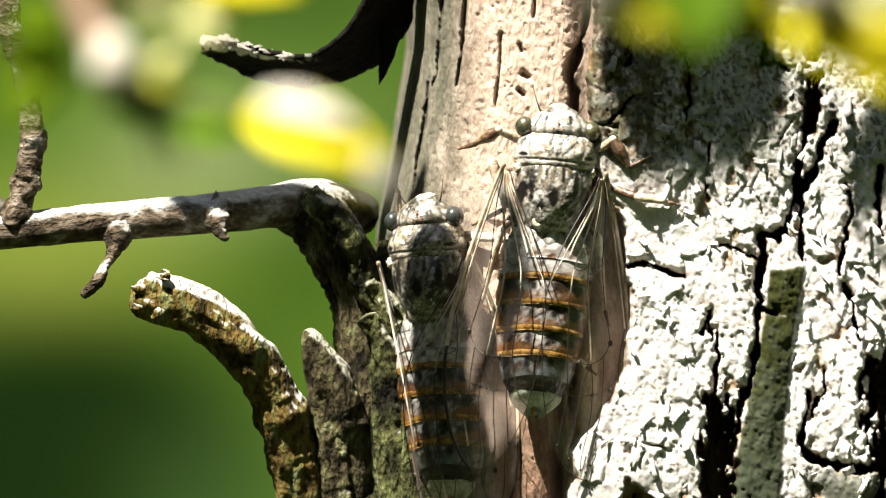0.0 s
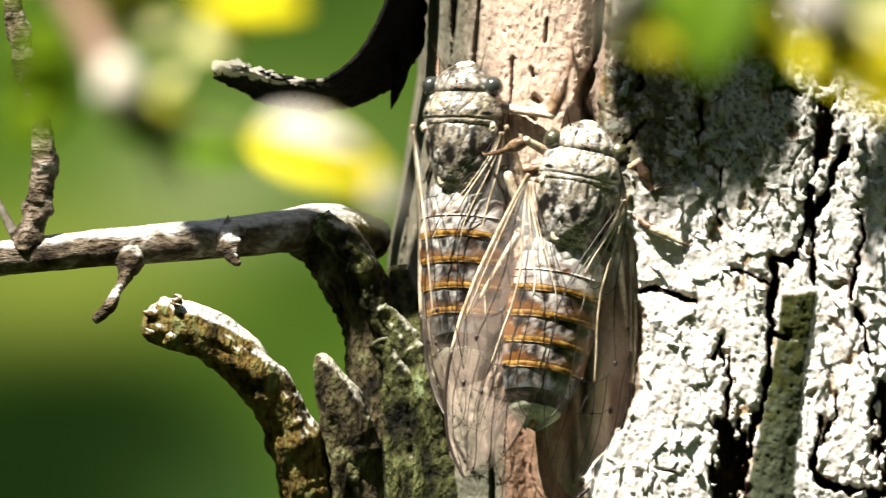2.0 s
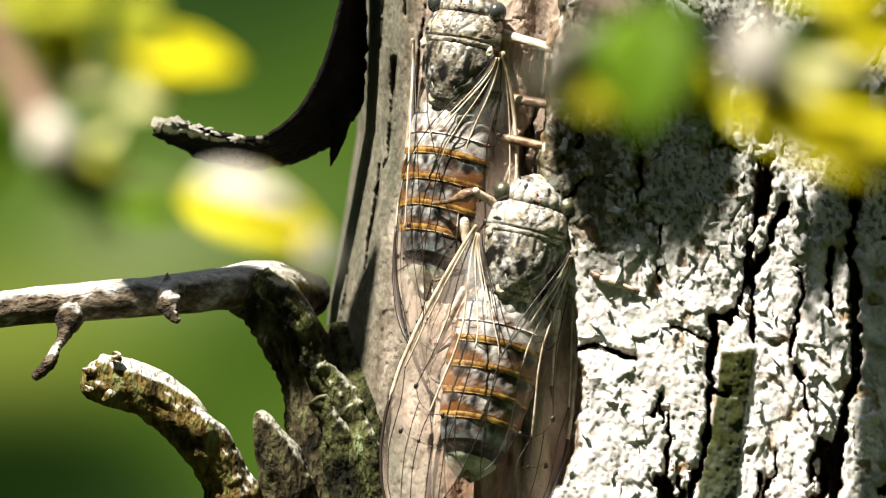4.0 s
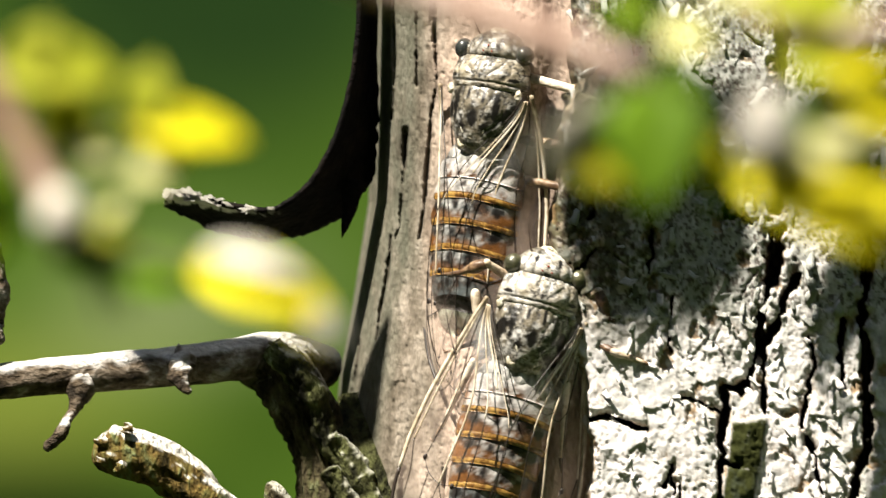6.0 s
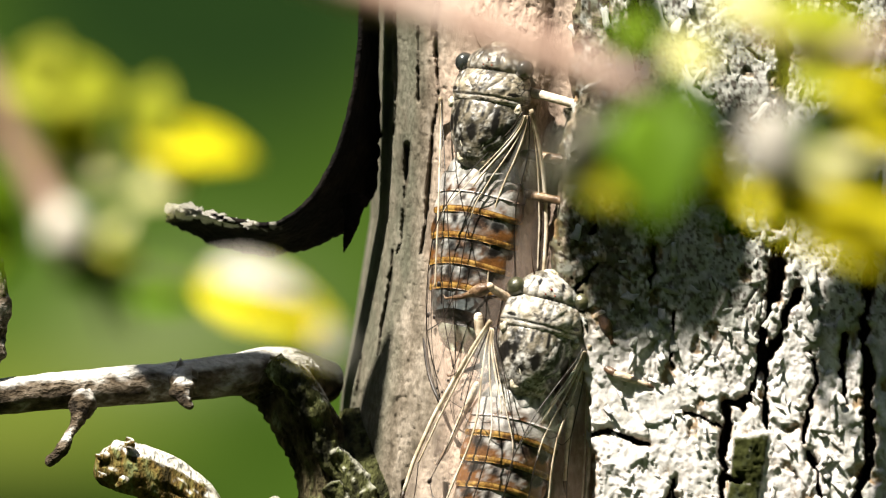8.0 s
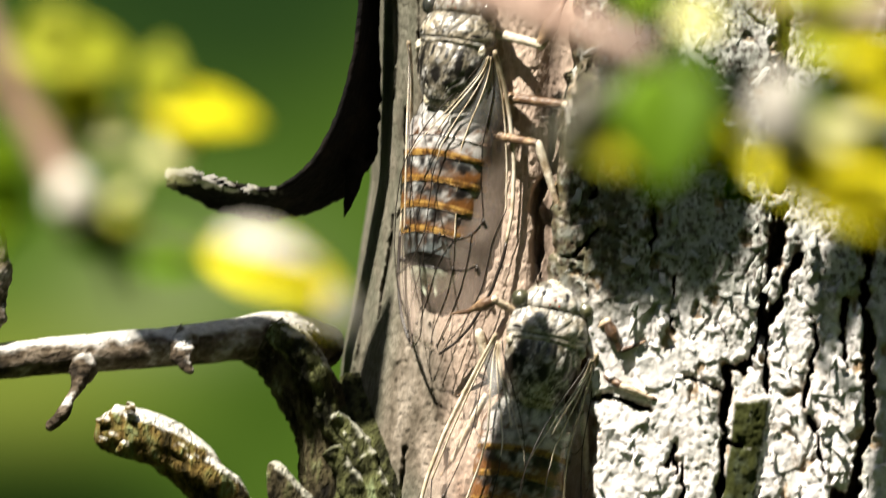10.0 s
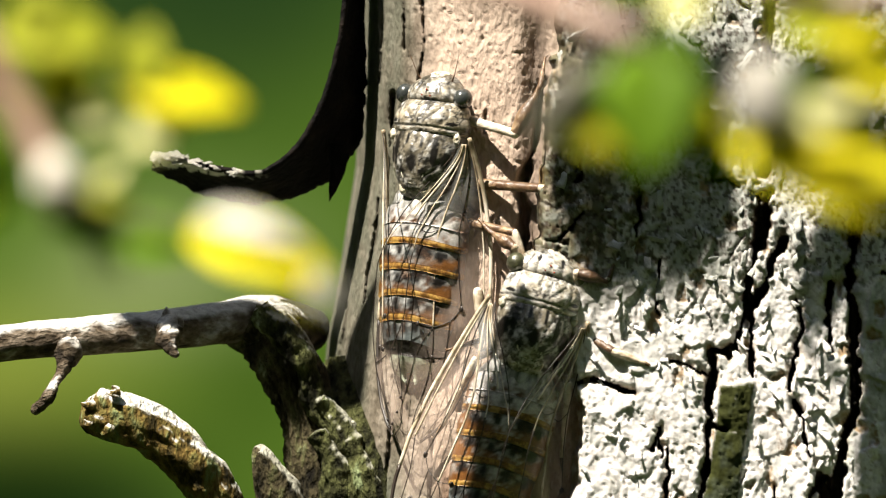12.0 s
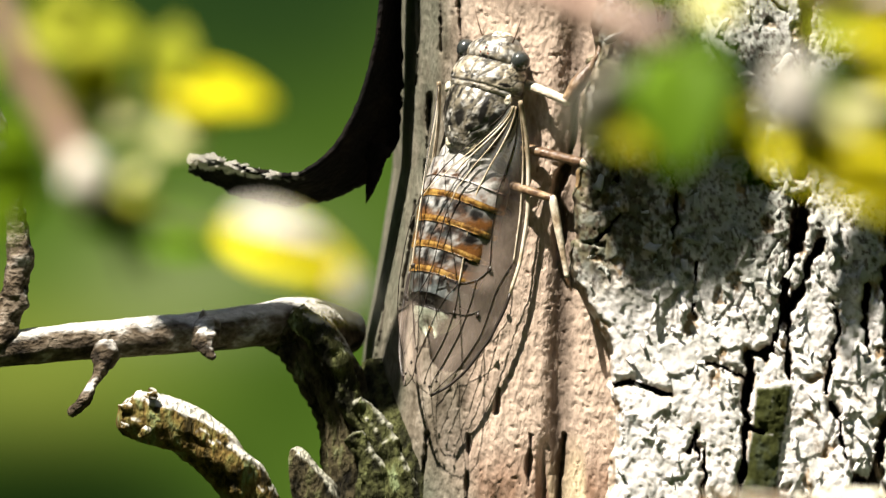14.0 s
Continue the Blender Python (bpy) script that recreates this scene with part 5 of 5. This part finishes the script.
A_LABEL = "grey-brown cicada with orange-banded abdomen and clear veined wings on bare wood"
B_LABEL = "stout grey-brown cicada with orange-banded abdomen climbing beside another cicada"
a_right = [("frontr", "front_leg", [(2.7, 8.6, 2.4), (8.2, 7.9, 3.0), (9.6, 12.4, 2.0), (9.1, 14.9, 1.0)], (0.5, 0.42, 0.22), True),
           ("midr", "middle_leg", [(2.7, 3.0, 1.8), (10.6, 2.9, 1.8), (13.8, 1.3, -1.0), (14.6, 1.0, -1.3)], (0.40, 0.34, 0.24), False),
           ("hindr", "hind_leg", [(2.7, -0.4, 1.8), (9.0, -0.8, 2.6), (11.4, -7.2, 1.0), (11.8, -8.3, 0.5)], (0.36, 0.30, 0.20), False)]
cicada_a, legs_a = build_cicada(A_LABEL, a_right + leg_set(-1, 0.45), ((0.5, 62.0), (6.0, 38.0)), 0.18, SLATE)
b_legs = leg_set(1, 0.85) + leg_set(-1, 0.8)
b_legs[0] = ("frontr", "front_leg", [(2.7, 8.0, 2.6), (4.9, 9.8, 4.6), (6.5, 7.5, 4.7), (8.4, 8.7, 4.6)], (0.5, 0.36, 0.22), True)
b_legs[1] = ("midr", "middle_leg", [(2.7, 6.3, 2.0), (7.3, 5.0, 4.8), (10.3, 4.7, 4.9), (11.0, 4.6, 4.7)], (0.40, 0.30, 0.18), False)
b_legs[3] = ("frontl", "front_leg", [(-2.6, 9.0, 2.2), (-5.2, 9.8, 3.4), (-7.2, 8.4, 1.8), (-8.5, 7.9, 0.6)], (0.5, 0.36, 0.22), True)
b_legs[4] = ("midl", "middle_leg", [(-2.8, 2.6, 2.0), (-5.5, 7.0, 3.0), (-4.0, 3.0, 2.6), (-6.7, 1.3, 1.4)], (0.44, 0.36, 0.22), False)
cicada_b, legs_b = build_cicada(B_LABEL, b_legs, ((12.0, 44.0), (12.0, 44.0)), 1.0, EYE)


# ---- the sprigs ----
NEAR = -0.25


def build_sprig_left():
    s = tagged(new("leafy_twig"), "young yellow-green leafy twig close before the tree", "twig")
    y = NEAR
    twig("stem", [(-30, -400, 22), (5, -260, 22), (70, -100, 24), (130, 15, 26), (165, 80, 28), (185, 125, 20)], y, PINK, s)
    twig("shoot", [(150, 90, 7), (215, 130, 6), (300, 175, 5), (420, 215, 4)], y, TWIG, s)
    twig("shoot", [(120, 10, 7), (200, 0, 6), (300, -45, 5)], y, TWIG, s)
    twig("thorn", [(210, 140, 18), (236, 208, 12), (266, 300, 3)], y, DENSETWIG, s)
    twig("thorn", [(238, 150, 18), (270, 215, 12), (308, 300, 3)], y, DENSETWIG, s)
    for q in ((420, 208, 250, 135, -8, 5, -35, YOUNG), (440, 176, 180, 62, -5, 5, -48, BUD), (560, 245, 130, 74, -40, 5, -38, YOUNG), (630, 280, 80, 60, -45, 5, -35, BUD),
              (315, -45, 200, 100, 2, 5, -38, YOUNG), (330, -50, 115, 84, 84, 5, -14, OLIVE), (75, -150, 215, 135, 3, 5, -32, OLIVE), (150, -90, 130, 80, -62, 5, -30, OLIVE), (110, -140, 110, 80, 62, 10, -20, OLIVE), (150, -120, 120, 85, -35, 5, -30, YOUNG),
              (225, 10, 66, 56, 10, 5, -40, PALEBUD), (308, 34, 84, 72, 5, 5, -42, PALEBUD), (240, 140, 76, 62, 5, 5, -40, OLIVE), (262, 120, 60, 50, 60, 5, -40, PALEBUD), (345, 5, 80, 55, 20, 0, -30, OLIVE),
              (290, 215, 165, 92, 2, 5, -18, GREEN), (225, 185, 90, 60, -20, -10, 25, DENSE), (170, 150, 110, 70, -35, -10, 25, DENSE),
              (116, 118, 145, 150, 177, 0, -20, LEAF), (100, 70, 110, 100, 150, 0, -20, LEAF), (60, 150, 100, 80, 220, 0, 0, LEAF), (-20, -40, 110, 80, 80, 0, -10, LEAF), (240, -20, 80, 60, 100, 0, -20, OLIVE), (20, -170, 90, 70, 130, 0, -15, OLIVE)):
        leaf("leaf", *q[:2], y, *q[2:7], q[7], s)
    part("bud", blob(*P(185, 112, y - 0.002), 34 * S, 30 * S, 36 * S, 12, 16, 0.3, 2), BUD, s)
    return s


def build_sprig_right():
    s = tagged(new("leafy_twig"), "sunlit yellow and green leaves hanging before the bark", "twig")
    y = NEAR
    twig("stem", [(560, -372, 32), (680, -332, 34), (880, -262, 36), (1060, -196, 34), (1170, -152, 30), (1215, -128, 14)], y, PINK, s)
    twig("stem", [(1160, -150, 14), (1250, -105, 15), (1340, -62, 16), (1400, -40, 15)], y, DENSETWIG, s)
    twig("stem", [(1400, -250, 17), (1480, -228, 17), (1560, -215, 16), (1720, -240, 16)], y, PINK, s)
    twig("shoot", [(1410, -120, 12), (1425, -50, 12), (1430, 20, 11), (1440, 70, 9)], y, TWIG, s)
    for q in ((1245, -125, 235, 180, -96, 30, 0, GREEN), (1215, -60, 170, 120, -140, 10, -25, GREEN), (1172, -95, 190, 130, -132, 5, -44, BUD), (1090, 15, 130, 90, -14, 5, -38, OLIVE), (1130, -10, 110, 90, -40, 5, -40, YOUNG), (1290, -30, 100, 84, -40, 20, -30, YOUNG), (1240, -150, 130, 100, -60, 20, 0, GREEN),
              (1375, 40, 300, 150, -12, 5, -34, YOUNG), (1440, -5, 190, 80, 0, 5, -40, PALEBUD), (1510, -30, 160, 90, 14, 5, -40, PALEBUD), (1450, 70, 240, 150, -16, 5, -36, YOUNG), (1480, 20, 200, 120, -4, 5, -38, YOUNG), (1590, 60, 170, 110, -14, 5, -42, YOUNG),
              (1240, -205, 100, 80, 5, 5, -40, PALEBUD), (1150, -235, 90, 70, 20, 5, -30, LEAF), (1380, -235, 150, 90, 30, 5, -28, OLIVE), (1450, -180, 190, 110, -6, 5, -34, OLIVE), (1500, -150, 180, 100, 10, 5, -42, YOUNG), (1560, -120, 170, 110, -20, 5, -34, YOUNG),
              (1480, -95, 140, 130, -35, 0, 10, GREEN), (1330, 20, 105, 84, -50, 0, 10, GREEN), (1460, -280, 180, 90, -10, 0, -30, OLIVE), (1330, -280, 120, 80, 20, 0, -34, PALEBUD), (1600, -30, 120, 90, -80, 0, 0, LEAF)):
        leaf("leaf", *q[:2], y, *q[2:7], q[7], s)
    part("bud", blob(*P(1434, -38, y - 0.002), 42 * S, 34 * S, 56 * S, 12, 16, 0.3, 4), BUD, s)
    return s


def shade_twig(label, depth, spots, material=None):
    """A leafy twig above the view whose leaves shade the bark. spots: place shaded, length, width, turn."""
    s = tagged(new("leafy_twig"), label, "twig")
    anchor = None
    for i, (u, v, reach, length, width, turn) in enumerate(spots):
        c = P(u, v, depth * MM) + TO_SUN * reach
        ob = part("leaf", leaf_mesh(length * S, width * S, 0.12, 0.03), material or DENSE, s)
        m = Matrix.Translation(c) @ Matrix.Rotation(radians(-turn), 4, "Y") @ Matrix.Rotation(radians(90), 4, "X") @ Matrix.Translation((-length * S / 2, 0, 0))
        ob.matrix_local = m
        stalk = m.translation
        if anchor is not None:
            mid = (anchor + stalk) / 2 + TO_SUN * 0.004
            part("stalk", tube([(*anchor, 0.0003), (*mid, 0.0003), (*stalk, 0.0003)], 12, 7), TWIG, s)
        anchor = stalk.copy()
    part("stem", tube([(*anchor, 0.0008), (*(anchor + TO_SUN * 0.05), 0.0008), (*(anchor + TO_SUN * 0.2), 0.0012)], 20, 8, 0.1, 3), TWIG, s)
    return s


sprig_left = build_sprig_left()
sprig_right = build_sprig_right()
# leaves added overhead, out of view, to cast dappled shade on bark and cicadas
shade_high = shade_twig("green leaves overhead shading the upper bark", -4.1, [(1150, 130, 0.10, 330, 130, 97), (1190, 120, 0.105, 380, 170, 80), (1290, 90, 0.10, 360, 170, 100), (1140, 30, 0.11, 300, 170, 70), (1270, -20, 0.1, 300, 170, 30), (1190, -160, 0.1, 300, 150, 80)], LEAF)
shade_right = shade_twig("green leaves overhead shading the far bark", -4.1, [(1560, 260, 0.11, 300, 90, 70), (1665, 300, 0.1, 520, 150, 90), (1680, 720, 0.1, 600, 170, 95)], LEAF)
shade_left = shade_twig("green leaves overhead shading the side branch", 6.0, [(470, 318, 0.10, 350, 350, 0), (620, 320, 0.105, 280, 300, 20), (440, 395, 0.11, 220, 200, 0)])
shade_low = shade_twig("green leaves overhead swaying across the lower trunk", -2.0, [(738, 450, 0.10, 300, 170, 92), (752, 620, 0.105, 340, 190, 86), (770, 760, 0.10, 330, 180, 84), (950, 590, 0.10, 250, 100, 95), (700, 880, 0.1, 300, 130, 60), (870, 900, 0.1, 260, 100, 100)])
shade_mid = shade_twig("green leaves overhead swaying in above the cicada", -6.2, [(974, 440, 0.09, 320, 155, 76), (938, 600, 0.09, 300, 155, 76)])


# ---- what moves ----
def motions():
    walk(cicada_a, [(t, on_bark(*q)) for t, *q in A_ROWS])
    walk(cicada_b, [(t, on_bark(*q)) for t, *q in B_ROWS])
    # legs step while their cicada walks
    for legs, spans in ((legs_a, A_STEPS), (legs_b, B_STEPS)):
        for k, (key, leg) in enumerate(legs.items()):
            o = leg.location.copy()
            rows = [(0.0, pose(*o))]
            for a, b in spans:
                n = int((b - a) / 0.2)
                rows.append((a, pose(*o)))
                rows += [(a + 0.2 * (i + 1), pose(*o, 0, 0, 11 * (-1) ** (i + k))) for i in range(n - 1)]
                rows.append((b, pose(*o)))
            if legs is legs_b and key.startswith("front"):   # raised while it climbs over
                turn = 1 if key == "frontr" else -1
                rows = [(0.0, pose(*o))] + [(t, pose(*o, 0, 0, turn * a)) for t, a in ((10.6, 0), (11.0, 50), (12.2, 55), (12.6, 12), (13.2, 45), (13.7, 50))]
            if legs is legs_a and key in ("midr", "hindr"):   # held down across the other cicada at first
                rows = [(t, pose(*o, 0, 0, -38 if key == "midr" else 20)) for t in (0.0, 0.6, 1.2)] + [r for r in rows if r[0] > 1.9]
            walk(leg, rows + [(14.0, pose(*o))])
    for ob, rows in SWAY:
        walk(ob, [(t, pose(x * MM, 0, z * MM, 0, turn, 0)) for t, x, z, turn in rows])


# seconds, middle across and down, lean, roll, pitch, depth in mm
A_ROWS = [(0.0, 766, 594, -4.8, -24, 0, 5.5), (0.5, 753, 576, 0.0, -24, 0, 5.5), (0.8, 780, 502, -1.9, -22, 0, 5.5), (1.0, 798, 402, -3.9, -16, 0, 5.5), (1.5, 786, 338, -3.5, -19, 0, 5.5), (2.0, 794, 316, 0.5, -22, 0, 5.5),
          (2.5, 820, 234, 9.2, -28, 0, 5.2), (3.0, 840, 175, 9.3, -28, 0, 5.0), (3.2, 847, 147, 9.4, -28, 0, 4.9), (4.4, 894, 52, 8.3, -25, 0, 4.6), (5.3, 910, 26, 7.9, -25, 0, 4.5), (7.7, 911, 26, 8.0, -25, 0, 4.5),
          (8.8, 875, 12, 9.0, -28, 0, 4.8), (9.8, 844, 4, 9.0, -31, 0, 4.9), (10.0, 849, -15, 7.0, -31, 0, 4.9), (10.5, 845, 33, 10.0, -31, 0, 4.9), (10.7, 846, 124, 8.0, -31, 0, 4.9), (11.0, 851, 164, 6.0, -31, 0, 4.9),
          (11.5, 794, 141, 6.7, -31, 0, 5.4), (12.0, 833, 170, 5.9, -31, 0, 5.1), (12.5, 850, 171, 8.4, -31, 0, 4.9), (13.0, 849, 135, 9.6, -33, 0, 4.9), (13.5, 847, 91, 11.8, -34, 0, 4.9), (14.0, 844, 88, 13.8, -34, 0, 4.9)]
B_ROWS = [(0.0, 970, 436, 4.8, 2, 0, 0.2), (0.5, 970, 434, 8.8, 2, 0, 0.2), (1.0, 979, 426, 5.8, 2, 0, 0.2), (1.5, 983, 411, 8.3, 3, 0, 0.2), (2.0, 977, 418, 10.8, 3, 0, 0.2), (2.5, 978, 414, 12.7, 4, 0, 0.2),
          (3.0, 984, 409, 13.1, 4, 0, 0.2), (5.3, 982, 412, 14.3, 5, 0, 0.2), (7.5, 980, 410, 14.0, 5, 0, 0.2), (7.7, 984, 415, 14.0, 5, 0, 0.2), (8.8, 985, 449, 12.0, 5, 0, 0.2), (9.8, 983, 475, 10.0, 4, 0, 0.2),
          (10.0, 1002, 510, 11.0, 4, 0, 0.2), (10.5, 1000, 480, 14.3, 4, 0, 0.2), (11.0, 1002, 425, 14.4, 4, 0, 0.2), (11.5, 1001, 444, 13.5, 4, 0, 0.2), (12.0, 1005, 475, 15.0, 4, 0, 0.2), (12.5, 1044, 493, 25.7, 6, 0, 0.0),
          (12.9, 1046, 468, 22.7, 6, 0, 0.0), (13.0, 1063, 535, 22.0, 6, 0, 0.0), (13.5, 995, 548, 9.0, 4, 0, 0.1), (13.8, 1010, 540, 14, 4, 0, 0.1), (13.9, 1213, 592, 82, 45, 0, -14), (14.0, 1420, 742, 84, 78, 0, -24)]
A_STEPS = [(0.5, 3.1), (3.3, 5.1), (10.2, 11.2), (11.3, 12.1)]
B_STEPS = [(1.3, 2.3), (9.9, 11.3), (12.1, 13.7)]
SWAY = [(sprig_left, [(0.0, 0.6, 0, 0), (3.0, 0, 0.2, 0), (6.5, -0.5, 0, 0), (10.5, 0.3, -0.2, 0), (14.0, -0.4, 0.2, 0)]),
        (sprig_right, [(0.0, 0.3, 0, 0), (3.0, -0.1, 0.2, 0), (6.5, -0.4, 0, 0), (10.5, 0.3, -0.2, 0), (14.0, -0.2, 0, 0)]),
        (shade_low, [(0.0, 0, 0, 0), (0.6, 0.5, 0, 0), (1.0, 1.8, 8, 0), (1.4, -12, 2, 0), (1.8, -14, -8, 0), (8.0, -14, -9, 0), (14.0, -13, -8, 0)]),
        (shade_mid, [(0.0, 70, 6, 0), (7.7, 70, 6, 0), (9.6, 0, 0, 0), (9.8, 0, 0, 0), (10.4, 0, -1, 0), (11.0, 0, 1.5, 0), (12.0, 0, 0, 0), (12.5, 1.8, -0.6, 0), (12.9, 2.0, 0.4, 0), (13.05, 2.6, -2.8, 0), (13.3, 0.8, -3.2, 0), (13.8, 0.6, -3.2, 0), (14.0, 2, -16, 0)])]
motions()
